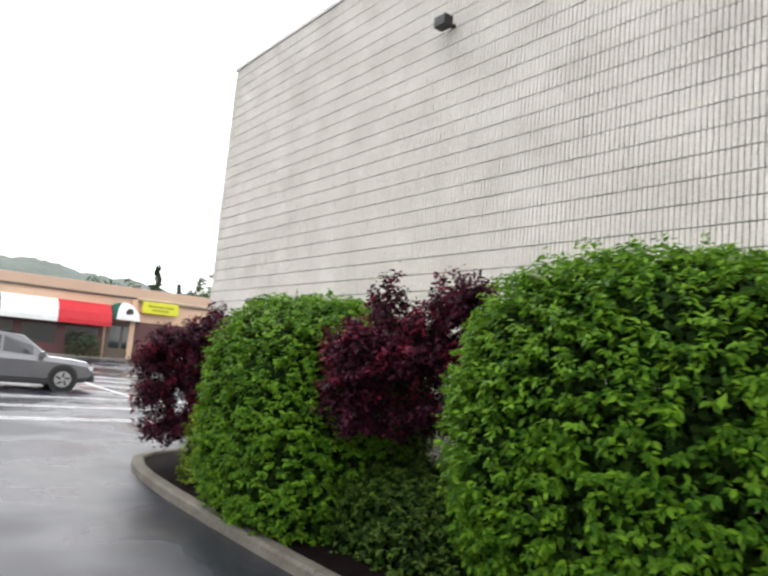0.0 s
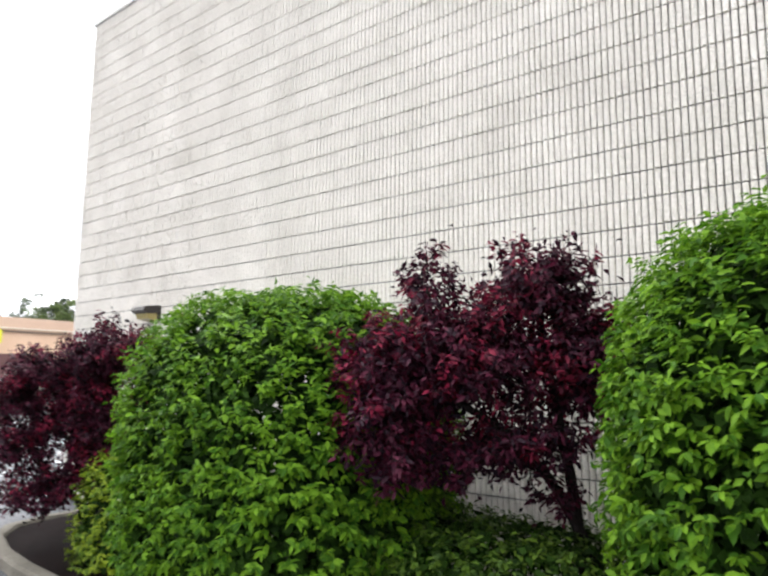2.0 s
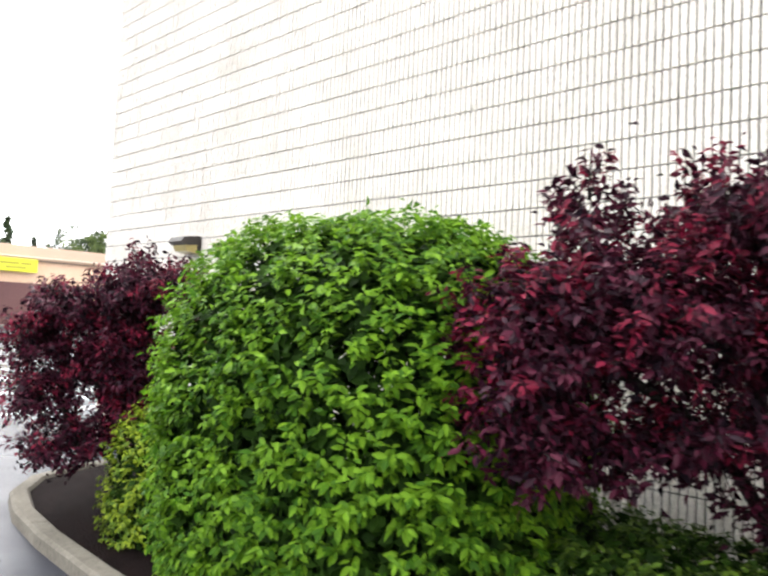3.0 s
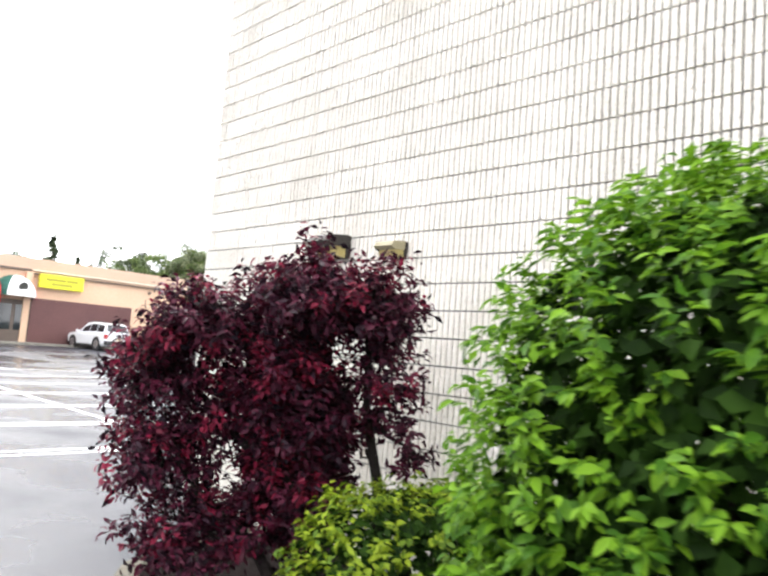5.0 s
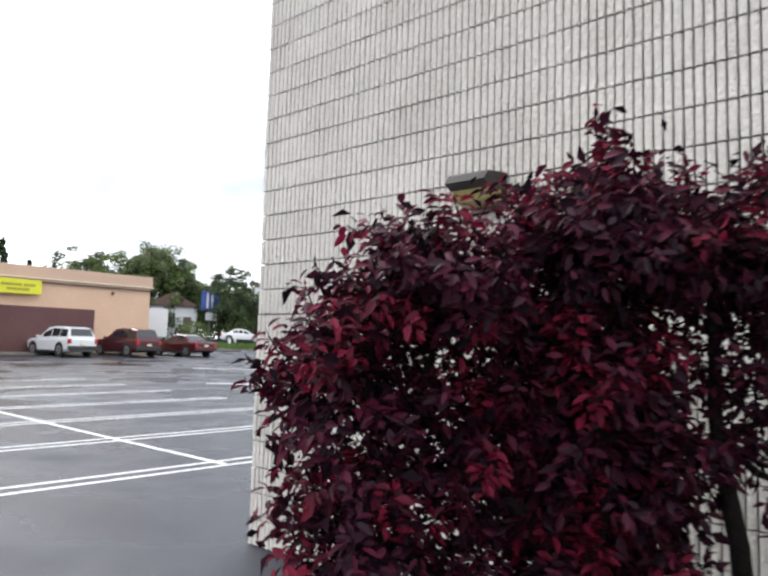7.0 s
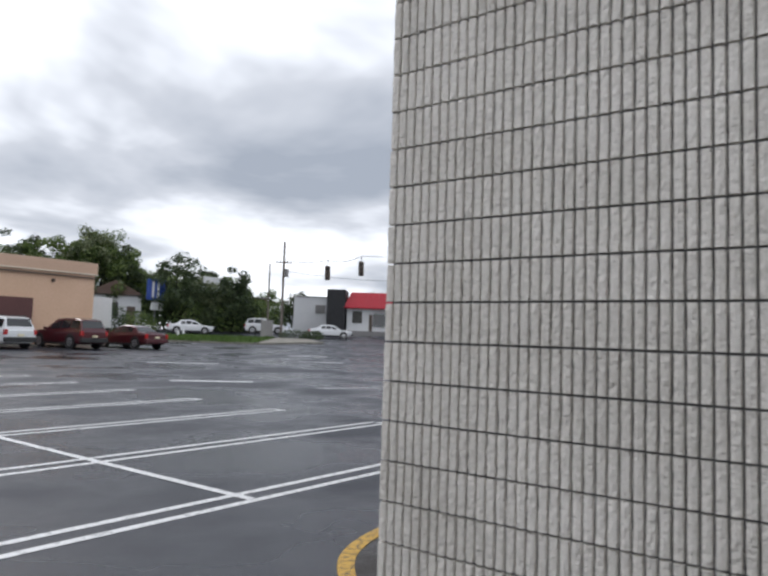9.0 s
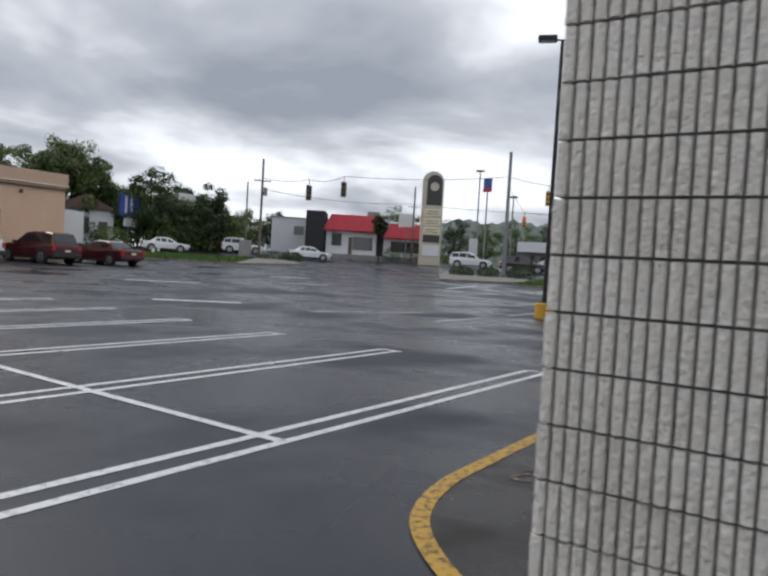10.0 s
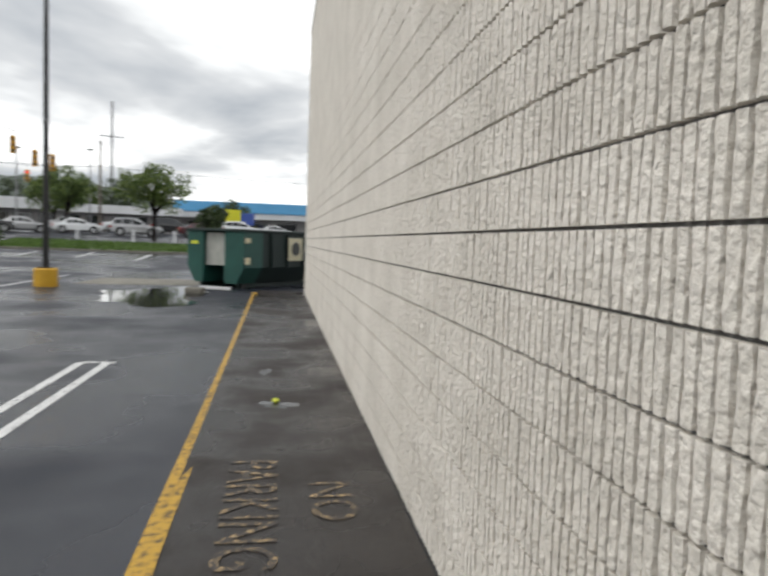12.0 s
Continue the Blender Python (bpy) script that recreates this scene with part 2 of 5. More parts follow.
BIN_PALE = mat("pale_scratched_steel", (0.30, 0.31, 0.28), (0.50, 0.50, 0.46), scale=4, rough=0.6)
LENS_AMBER = mat("aged_prismatic_lens", (0.30, 0.24, 0.08), (0.42, 0.35, 0.14), scale=9, rough=0.3)
HOOD_PALE = mat("bleached_hood", (0.22, 0.19, 0.11), (0.36, 0.32, 0.20), scale=9, rough=0.6)
HOOD_BROWN = mat("bronze_hood", (0.022, 0.018, 0.016), (0.045, 0.038, 0.033), rough=0.5, metal=0.2)
SIGNAL_YELLOW = mat("signal_yellow", (0.50, 0.26, 0.02), rough=0.5)
SIGNAL_RED = glow("lit_red_lens", (1.0, 0.005, 0.04), 1.6)
STICKER = mat("yellow_sticker", (0.50, 0.55, 0.05), rough=0.5)
HILL = mat("wooded_hill", (0.075, 0.095, 0.08), (0.16, 0.18, 0.16), scale=0.03, rough=1.0, fine=0.3)
WIRE = mat("black_wire", (0.02, 0.02, 0.02), rough=0.7)


# ---- building helpers ----
def gz(x, y):
    """Height of the lot, which rises gently away from the building's corner."""
    d = max(0.0, min(math.hypot(x, y), 78.0) - 4.0)
    return 0.00033 * d * d


def mesh_of(bm, name, material, smooth=False):
    me = bpy.data.meshes.new(name)
    bm.normal_update()
    bm.to_mesh(me)
    bm.free()
    me.materials.append(material)
    if smooth:
        me.polygons.foreach_set("use_smooth", [True] * len(me.polygons))
    return me


def part(name, bm, material, parent=None, label="", smooth=False):
    ob = new(name, mesh_of(bm, name, material, smooth))
    ob.parent = parent
    if label:
        ob["label"] = label
    return ob


def thing(name, label, category, at=(0, 0, 0), turn=0.0, group="", kind=""):
    ob = new(name)
    ob.matrix_world = pose(*at, 0, 0, turn)
    return tagged(ob, label, category, group, kind)


def quads(bm, rings, close=True, caps=True):
    vs = [[bm.verts.new(p) for p in ring] for ring in rings]
    n = len(vs[0])
    for a, b in zip(vs, vs[1:]):
        for i in range(n if close else n - 1):
            bm.faces.new((a[i], a[(i + 1) % n], b[(i + 1) % n], b[i]))
    if caps:
        bm.faces.new(list(reversed(vs[0])))
        bm.faces.new(vs[-1])
    return vs


def box(x0, y0, z0, x1, y1, z1, bevel=0.0, bm=None):
    bm = bm or bmesh.new()
    m = Matrix.LocRotScale(((x0 + x1) / 2, (y0 + y1) / 2, (z0 + z1) / 2), None, (abs(x1 - x0), abs(y1 - y0), abs(z1 - z0)))
    made = bmesh.ops.create_cube(bm, size=1, matrix=m)
    if bevel:
        edges = {e for v in made["verts"] for e in v.link_edges}
        bmesh.ops.bevel(bm, geom=list(edges), offset=bevel, segments=2, affect="EDGES", profile=0.6)
    return bm


def tube(points, radii, sides=8, bm=None):
    """A tapered tube along points."""
    bm = bm or bmesh.new()
    pts = [Vector(p) for p in points]
    rings = []
    for i, p in enumerate(pts):
        d = (pts[min(i + 1, len(pts) - 1)] - pts[max(i - 1, 0)]).normalized()
        q = d.to_track_quat("Z", "Y")
        r = radii[i] if hasattr(radii, "__len__") else radii
        rings.append([p + q @ Vector((r * math.cos(a), r * math.sin(a), 0)) for a in [2 * math.pi * k / sides for k in range(sides)]])
    quads(bm, rings)
    return bm


def prism(outline, h0, h1, axis="z", bm=None):
    """An outline pushed from h0 to h1 along an axis."""
    bm = bm or bmesh.new()
    put = {"z": lambda a, b, h: (a, b, h), "y": lambda a, b, h: (a, h, b), "x": lambda a, b, h: (h, a, b)}[axis]
    quads(bm, [[put(a, b, h0) for a, b in outline], [put(a, b, h1) for a, b in outline]])
    bmesh.ops.recalc_face_normals(bm, faces=bm.faces)
    return bm


def raw(name, verts, faces, material, parent=None, label="", smooth=False):
    me = bpy.data.meshes.new(name)
    me.from_pydata(verts, [], faces)
    me.materials.append(material)
    if smooth:
        me.polygons.foreach_set("use_smooth", [True] * len(me.polygons))
    ob = new(name, me)
    ob.parent = parent
    if label:
        ob["label"] = label
    return ob


def strip(name, pts, width, material, up=0.006, parent=None):
    """A painted line that follows the lot."""
    fine = []
    for (ax, ay), (bx, by) in zip(pts, pts[1:]):
        n = max(1, int(math.hypot(bx - ax, by - ay) / 0.8))
        fine += [(ax + (bx - ax) * k / n, ay + (by - ay) * k / n) for k in range(n)]
    fine.append(pts[-1])
    vs, fs = [], []
    for i, (x, y) in enumerate(fine):
        a, b = fine[max(i - 1, 0)], fine[min(i + 1, len(fine) - 1)]
        d = Vector((b[0] - a[0], b[1] - a[1])).normalized()
        for s in (-0.5, 0.5):
            px, py = x - d.y * width * s, y + d.x * width * s
            vs.append((px, py, gz(px, py) + up))
        if i:
            k = 2 * i
            fs.append((k - 2, k, k + 1, k - 1))
    return raw(name, vs, fs, material, parent)


def patch(name, outline, material, up=0.004, parent=None):
    """A flat patch laid on the lot."""
    cx, cy = sum(p[0] for p in outline) / len(outline), sum(p[1] for p in outline) / len(outline)
    vs, fs = [(cx, cy, gz(cx, cy) + up)], []
    rings, n = 5, len(outline)
    for r in range(1, rings + 1):
        for x, y in outline:
            px, py = cx + (x - cx) * r / rings, cy + (y - cy) * r / rings
            vs.append((px, py, gz(px, py) + up))
    for i in range(n):
        fs.append((0, 1 + i, 1 + (i + 1) % n))
        for r in range(rings - 1):
            a, b = 1 + r * n, 1 + (r + 1) * n
            fs.append((a + i, b + i, b + (i + 1) % n, a + (i + 1) % n))
    return raw(name, vs, fs, material, parent)


def blob(cx, cy, rx, ry, seed, n=28, rough=0.25):
    rnd = random.Random(seed)
    ph = [rnd.uniform(0, 6.28) for _ in range(4)]
    out = []
    for k in range(n):
        a = 2 * math.pi * k / n
        r = 1 + rough * (0.5 * math.sin(2 * a + ph[0]) + 0.35 * math.sin(3 * a + ph[1]) + 0.3 * math.sin(5 * a + ph[2]) + 0.2 * math.sin(9 * a + ph[3]))
        out.append((cx + rx * r * math.cos(a), cy + ry * r * math.sin(a)))
    return out


# ---- ground ----
def ground():
    radii = [0] + [2 + 1.5 * k for k in range(26)] + [43, 47, 50.5, 54, 58, 62, 66, 70, 74, 78, 90, 120, 200, 400, 900, 2500]
    n = 96
    vs, fs = [(0, 0, 0)], []
    for r in radii[1:]:
        for k in range(n):
            a = 2 * math.pi * k / n
            vs.append((r * math.cos(a), r * math.sin(a), gz(r, 0)))
    for k in range(n):
        fs.append((0, 1 + k, 1 + (k + 1) % n))
    for i in range(len(radii) - 2):
        a, b = 1 + i * n, 1 + (i + 1) * n
        fs += [(a + k, b + k, b + (k + 1) % n, a + (k + 1) % n) for k in range(n)]
    ob = raw("ground", vs, fs, ASPHALT, smooth=True)
    tagged(ob, "dark wet asphalt parking lot reaching the horizon", "asphalt", kind="structure")


ground()
lane = patch("pavement", [(0.32, 0.02), (19, 0.02), (19, 1.36), (2.6, 1.38), (1.9, 1.35), (1.36, 1.23), (0.96, 1.01), (0.56, 0.59), (0.33, 0.14)], LANE, 0.004)
tagged(lane, "brownish wet asphalt strip along the building", "pavement", kind="structure")
YELLOW = [(0.38, 0.1), (0.62, 0.58), (1.0, 1.0), (1.38, 1.23), (1.9, 1.36), (2.6, 1.39), (6, 1.38), (12, 1.38), (18.4, 1.37)]


def curved(pts, n=6):
    """A smooth line through the points."""
    out = []
    for i in range(len(pts) - 1):
        a, b, c, d = (Vector(pts[min(max(k, 0), len(pts) - 1)]) for k in (i - 1, i, i + 1, i + 2))
        for k in range(n):
            t = k / n
            out.append(tuple(0.5 * (2 * b + (c - a) * t + (2 * a - 5 * b + 4 * c - d) * t * t + (3 * b - a - 3 * c + d) * t ** 3)))
    return out + [pts[-1]]


tagged(strip("yellow_line", curved(YELLOW), 0.125, YELLOW_PAINT, 0.008), "worn yellow painted line curving round the building's corner", "road line", kind="structure")


def hairpin(y):
    ob = None
    x0, x1, a = -4.0, 7.75, -0.032
    for dy in (-0.13, 0.17):
        s = strip("parking_line" if ob is None else "line", [(x0, y + dy - a * 4), (x1, y + dy + a * 4)], 0.10, WHITE_PAINT, 0.004, ob)
        ob = ob or s
    for x in (x0, x1):
        strip("line", [(x, y - 0.17 + a * (x - 2)), (x, y + 0.21 + a * (x - 2))], 0.10, WHITE_PAINT, 0.0052, ob)
    tagged(ob, "white double-line parking stall marking on wet asphalt", "road line", "parking stall lines", "structure")


for i in range(7):
    hairpin(3.05 + 2.77 * i)
tagged(strip("centre_line", [(1.92, 2.9), (1.9, 20.2)], 0.11, WHITE_PAINT, 0.0065), "long white line crossing the parking stall markings", "road line", kind="structure")
for a, b, w in [((10.55, 16.1), (12.5, 14.4), 0.45), ((23.2, 22.5), (24.7, 20.7), 0.5), ((31.4, 17.5), (36.5, 18.2), 0.34), ((34.4, 10.6), (40.3, 11.2), 0.16), ((33.6, 7.6), (40.0, 8.0), 0.16), ((34.6, 13.4), (39.5, 13.9), 0.16),
                ((15.5, 24.5), (18.0, 22.6), 0.4), ((27, 27), (28.6, 25.2), 0.5), ((12.5, 11.6), (16.0, 9.9), 0.16), ((13.8, 8.2), (16.6, 8.05), 0.10), ((18.3, 8.0), (23.4, 7.7), 0.12)]:
    tagged(strip("lane_mark", [a, b], w, OLD_WHITE, 0.005), "faded white lane marking on the far lot", "road line", "faded lane markings", "structure")
for cx, cy, rx, ry, sd, rg in [(16.9, 3.8, 2.1, 1.5, 3, 0.42), (7.2, 0.90, 0.20, 0.06, 5, 0.5), (5.60, 0.74, 0.15, 0.15, 6, 0.6)]:
    tagged(patch("puddle", blob(cx, cy, rx, ry, sd, 40, rg), WET if cx > 10 else DAMP, 0.007), "shallow rain puddle mirroring the sky on asphalt", "puddle", "rain puddles", "structure")
apron = patch("concrete_apron", [(19.8, 6.6), (20.2, 3.2), (22.6, 3.0), (22.4, 6.4)], CONCRETE, 0.005)
tagged(apron, "pale concrete apron by the lamp base", "concrete", kind="structure")


def lettering(words, x, y, width, height):
    """Worn words painted on the ground, read by someone who faces the wall."""
    text = bpy.data.curves.new("ground_lettering", "FONT")
    text.body, text.size, text.resolution_u = words, height / 0.7, 3
    text.materials.append(FADED)
    ob = new("ground_lettering", text)
    natural = 0.62 * height / 0.7 * len(words)
    ob.matrix_world = pose(x, y, 0.009, 0, 0, 180) @ Matrix.Diagonal((width / natural, 1, 1, 1))
    tagged(ob, "worn orange painted word on the wet asphalt", "lettering", "painted letterings", "structure")


lettering("PARKING", 4.0, 1.08, 1.7, 0.33)
lettering("NO", 3.55, 0.56, 0.5, 0.28)
grit = patch("grit_drift", [(4.35, 0.02), (4.5, 0.19), (5.1, 0.31), (5.8, 0.27), (7.0, 0.33), (8.7, 0.26), (10.2, 0.29), (11.6, 0.20), (13.8, 0.19), (14.0, 0.02)], GRIT, 0.008)
tagged(grit, "thin drift of washed grit along the wall's foot", "grit", kind="structure")


# ---- the block building ----
K = 0.2032
RIB = 0.0508
LEN_A, LEN_B, COURSES = 24.0, 18.7, 36
core_bm = bmesh.new()
box(0.030, -LEN_A, 0.0, LEN_B, -0.030, COURSES * K, bm=core_bm)
store_house = part("wall_core", core_bm, MORTAR)
tagged(store_house, "mortar-grey core of the large windowless block building", "wall", kind="structure")
cap_bm = bmesh.new()
box(-0.02, -LEN_A, COURSES * K, 0.32, 0.02, COURSES * K + 0.07, 0.008, cap_bm)
box(0.322, -0.30, COURSES * K, LEN_B, 0.02, COURSES * K + 0.07, 0.008, cap_bm)
tagged(part("trim", cap_bm, COPING), "thin grey metal coping along the roof edge", "coping", kind="structure")
roof_bm = box(0.33, -LEN_A, COURSES * K + 0.002, LEN_B, -0.32, COURSES * K + 0.03)
tagged(part("roof", roof_bm, WALL_GREY), "flat grey membrane roof of the block building", "roof", kind="structure")


def block_mesh(seed, ribs=8, rows=3, groove=0.025, rough=1.0):
    """One fluted split-face block: rough ribs with deep grooves between. Runs along +x, faces -y, its face near y = 0."""
    rnd = random.Random(seed)
    bm = bmesh.new()
    gap = 0.006
    zs = [gap + (K - 2 * gap) * r / rows for r in range(rows + 1)]
    for i in range(ribs):
        a, b = i * RIB + 0.0065, (i + 1) * RIB - 0.0065
        base = rnd.uniform(-0.003, 0.003) * rough
        grid = []
        for r, z in enumerate(zs):
            jl, jr = rnd.uniform(-0.0015, 0.0015), rnd.uniform(-0.0015, 0.0015)
            dl, dm, dr = (base + rnd.uniform(-0.0035, 0.0035) * rough for _ in range(3))
            grid.append([bm.verts.new(p) for p in ((a - 0.003, groove, z), (a + jl + 0.001, dl + 0.004, z), ((a + b) / 2, dm - 0.002, z), (b + jr - 0.001, dr + 0.004, z), (b + 0.003, groove, z))])
        for lo, hi in zip(grid, grid[1:]):
            for c in range(4):
                bm.faces.new((lo[c], lo[c + 1], hi[c + 1], hi[c]))
        bm.faces.new(list(reversed(grid[0])))
        bm.faces.new(grid[-1])
    return mesh_of(bm, "block", BLOCK)


def run_mesh(cells, to_world, variants):
    """The blocks farther along, joined into one mesh."""
    verts, faces, at = [], [], 0
    shapes = []
    for me in variants:
        co = np.empty(len(me.vertices) * 3)
        me.vertices.foreach_get("co", co)
        shapes.append((co.reshape(-1, 3), [tuple(p.vertices) for p in me.polygons]))
    rnd = random.Random(7)
    for u, z in cells:
        co, polys = shapes[rnd.randrange(len(shapes))]
        w = to_world(co, u, z)
        verts.append(w)
        faces += [tuple(i + at for i in p) for p in polys]
        at += len(co)
    return np.concatenate(verts).tolist(), faces


def block_wall(name, length, label, near, to_world, turn):
    wall = new(name)
    tagged(wall, label, "wall", kind="structure")
    eight = [block_mesh(s, rows=5, rough=0.85) for s in (11, 12, 13, 14, 15)]
    four = [block_mesh(s, ribs=4) for s in (21, 22)]
    simple = [block_mesh(s, rows=2, rough=0.55) for s in (31, 32, 33, 34)]
    rnd = random.Random(len(name))
    n, far, ends = 0, [], []
    W = 8 * RIB
    for c in range(COURSES):
        z = c * K
        u = 0.0
        if c % 2:
            ends.append(z)
            u = W / 2
        while u < length:
            if u + W <= near and n < 290:
                ob = new("block", rnd.choice(eight))
                ob.parent = wall
                ob.matrix_world = turn(u, z, W)
                n += 1
            else:
                far.append((u, z))
            u += W
    for z in ends:
        ob = new("half_block", rnd.choice(four))
        ob.parent = wall
        ob.matrix_world = turn(0.0, z, W / 2)
    vs, fs = run_mesh(far, to_world, simple)
    run = raw("block_run", vs, fs, BLOCK_FAR, wall, "continuing courses of fluted split-face block")
    run["kind"] = "stuff"


def to_a(co, u, z):
    return np.stack([co[:, 1], -(u + co[:, 0]), z + co[:, 2]], 1)


def to_b(co, u, z):
    return np.stack([u + 8 * RIB - co[:, 0], -co[:, 1], z + co[:, 2]], 1)


block_wall("wall_west", LEN_A, "off-white fluted split-face concrete block wall", 3.3, to_a, lambda u, z, w: pose(0, -u, z, 0, 0, -90))
block_wall("wall_north", LEN_B - 0.4, "off-white fluted split-face concrete block wall in skylight", 3.3, to_b, lambda u, z, w: pose(u + w, 0, z, 0, 0, 180))


def wall_light(y, z, label, aged):
    ob = thing("wall_light", label, "wall light", (0, y, z), 0, "wall lights")
    ob.scale = (0.7, 0.7, 0.7) if aged else (1, 1, 1)
    part("back_plate", box(-0.04, -0.13, -0.10, 0.02, 0.13, 0.10, 0.006), HOOD_BROWN, ob)
    bm = bmesh.new()
    quads(bm, [[(-0.04, s, 0.10), (-0.22, s, 0.075), (-0.26, s, 0.02), (-0.20, s, -0.015), (-0.04, s, 0.0)] for s in (-0.14, 0.14)])
    bmesh.ops.recalc_face_normals(bm, faces=bm.faces)
    part("hood", bm, HOOD_BROWN if not aged else HOOD_PALE, ob, "dark bronze hood" if not aged else "sun-bleached pale hood")
    bm = bmesh.new()
    quads(bm, [[(-0.045, s, -0.002), (-0.20, s, -0.017), (-0.17, s, -0.08), (-0.045, s, -0.10)] for s in (-0.125, 0.125)])
    bmesh.ops.recalc_face_normals(bm, faces=bm.faces)
    part("lens", bm, LENS_AMBER, ob, "yellowed prismatic lens")


wall_light(-2.2, 2.56, "bronze wall pack light with yellowed lens on the block wall", False)
wall_light(-2.9, 2.50, "pale sun-bleached wall light on the block wall", True)
flood = thing("flood_light", "small dark flood light high on the block wall", "flood light", (0, -6.48, 5.92))
part("bracket", box(-0.10, -0.02, -0.02, 0.02, 0.02, 0.02, 0.004), POLE_BLACK, flood)
part("housing", box(-0.24, -0.10, -0.08, -0.10, 0.10, 0.06, 0.015), POLE_BLACK, flood)

# ---- the planting bed ----
EDGE = [(-2.16, -24.0), (-2.16, -19), (-2.16, -14), (-2.16, -11), (-2.16, -9), (-2.17, -7.4), (-2.18, -6), (-2.16, -4.8), (-2.10, -3.8), (-2.0, -3.05), (-1.82, -2.45), (-1.5, -2.02), (-1.0, -1.8), (-0.5, -1.74), (-0.02, -1.72)]


def bed():
    vs, fs = [], []
    rnd = random.Random(4)
    nu = 10
    pts = []
    for (ax, ay), (bx, by) in zip(EDGE, EDGE[1:]):
        n = max(1, int(math.hypot(bx - ax, by - ay) / 0.25))
        pts += [(ax + (bx - ax) * k / n, ay + (by - ay) * k / n) for k in range(n)]
    pts.append(EDGE[-1])
    for i, (x, y) in enumerate(pts):
        for j in range(nu):
            f = j / (nu - 1)
            yy = y if y < -2.6 else y + (-2.6 - y) * f
            px = (x + 0.1) + (0.02 - (x + 0.1)) * f
            vs.append((px, yy, 0.07 + 0.07 * math.sin(math.pi * f) + rnd.uniform(-0.015, 0.02)))
    for i in range(len(pts) - 1):
        for j in range(nu - 1):
            a = i * nu + j
            fs.append((a, a + 1, a + nu + 1, a + nu))
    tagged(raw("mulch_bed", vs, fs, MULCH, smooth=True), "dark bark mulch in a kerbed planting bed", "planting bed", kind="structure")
    kerb = thing("kerb", "weathered concrete kerb round the planting bed", "kerb", kind="structure")
    seg = []
    for p in pts:
        seg.append(p)
        if len(seg) == 9 or p is pts[-1]:
            rings = []
            for i, (x, y) in enumerate(seg):
                a, b = seg[max(i - 1, 0)], seg[min(i + 1, len(seg) - 1)]
                d = Vector((b[0] - a[0], b[1] - a[1], 0)).normalized()
                nrm = Vector((d.y, -d.x, 0))
                e = d * (0.004 if i == 0 else -0.004 if i == len(seg) - 1 else 0)
                o = Vector((x, y, 0)) + e
                rings.append([o - nrm * 0.085 + Vector((0, 0, -0.05)), o - nrm * 0.075 + Vector((0, 0, 0.09)), o - nrm * 0.05 + Vector((0, 0, 0.115)), o + nrm * 0.06 + Vector((0, 0, 0.115)), o + nrm * 0.085 + Vector((0, 0, 0.09)), o + nrm * 0.10 + Vector((0, 0, -0.05))])
            bm = bmesh.new()
            quads(bm, rings)
            bmesh.ops.recalc_face_normals(bm, faces=bm.faces)
            part("kerb_stone", bm, KERB, kerb)
            seg = [p]


bed()


# ---- leaves ----
def leaves(pts, nrm, size, aspect, rng, droop=0.3, spread=0.7, oval=False, way=None):
    """Folded leaves at the points, facing roughly along nrm: pointed ovals, or plain kites of two faces."""
    n = len(pts)
    nn = nrm + rng.normal(0, spread, (n, 3))
    nn[:, 2] += 0.35
    nn /= np.linalg.norm(nn, axis=1, keepdims=True)
    d = rng.normal(0, 1, (n, 3)) + nrm * 0.6 if way is None else rng.normal(0, 0.35, (n, 3)) + way
    d[:, 2] -= droop
    d -= nn * np.sum(d * nn, 1, keepdims=True)
    d /= np.linalg.norm(d, axis=1, keepdims=True)
    s = np.cross(nn, d)
    L = size * rng.uniform(0.6, 1.3, (n, 1))
    W = L * aspect * 0.5
    base, tip = pts, pts + d * L - nn * L * 0.18
    midp = pts + d * L * 0.45
    left, right = midp + s * W + nn * L * 0.10, midp - s * W + nn * L * 0.10
    if oval:
        def at(f, w):
            return pts + d * L * f + s * W * w + nn * L * (0.10 * abs(w) - 0.18 * f * f)
        ring = [at(0.0, 0.0), at(0.22, -0.75), at(0.52, -1.0), at(0.82, -0.55), at(1.0, 0.0), at(0.82, 0.55), at(0.52, 1.0), at(0.22, 0.75), at(0.5, 0.0)]
        verts = np.stack(ring, 1).reshape(-1, 3)
        idx = np.arange(n) * 9
        return verts, np.concatenate([np.stack([idx + 8, idx + k, idx + (k + 1) % 8], 1) for k in range(8)])
    verts = np.stack([base, right, tip, left], 1).reshape(-1, 3)
    idx = np.arange(n) * 4
    faces = np.concatenate([np.stack([idx, idx + 1, idx + 2], 1), np.stack([idx, idx + 2, idx + 3], 1)])
    return verts, faces


def leaf_mesh(name, groups, material, parent, label=""):
    vs, fs, at = [], [], 0
    for v, f in groups:
        vs.append(v)
        fs.append(f + at)
        at += len(v)
    vs, fs = np.concatenate(vs), np.concatenate(fs)
    me = bpy.data.meshes.new(name)
    me.vertices.add(len(vs))
    me.vertices.foreach_set("co", vs.astype(np.float32).ravel())
    me.loops.add(len(fs) * 3)
    me.loops.foreach_set("vertex_index", fs.astype(np.int32).ravel())
    me.polygons.add(len(fs))
    me.polygons.foreach_set("loop_start", np.arange(len(fs), dtype=np.int32) * 3)
    me.update(calc_edges=True)
    me.materials.append(material)
    ob = new(name, me)
    ob.parent = parent
    if label:
        ob["label"] = label
    return ob


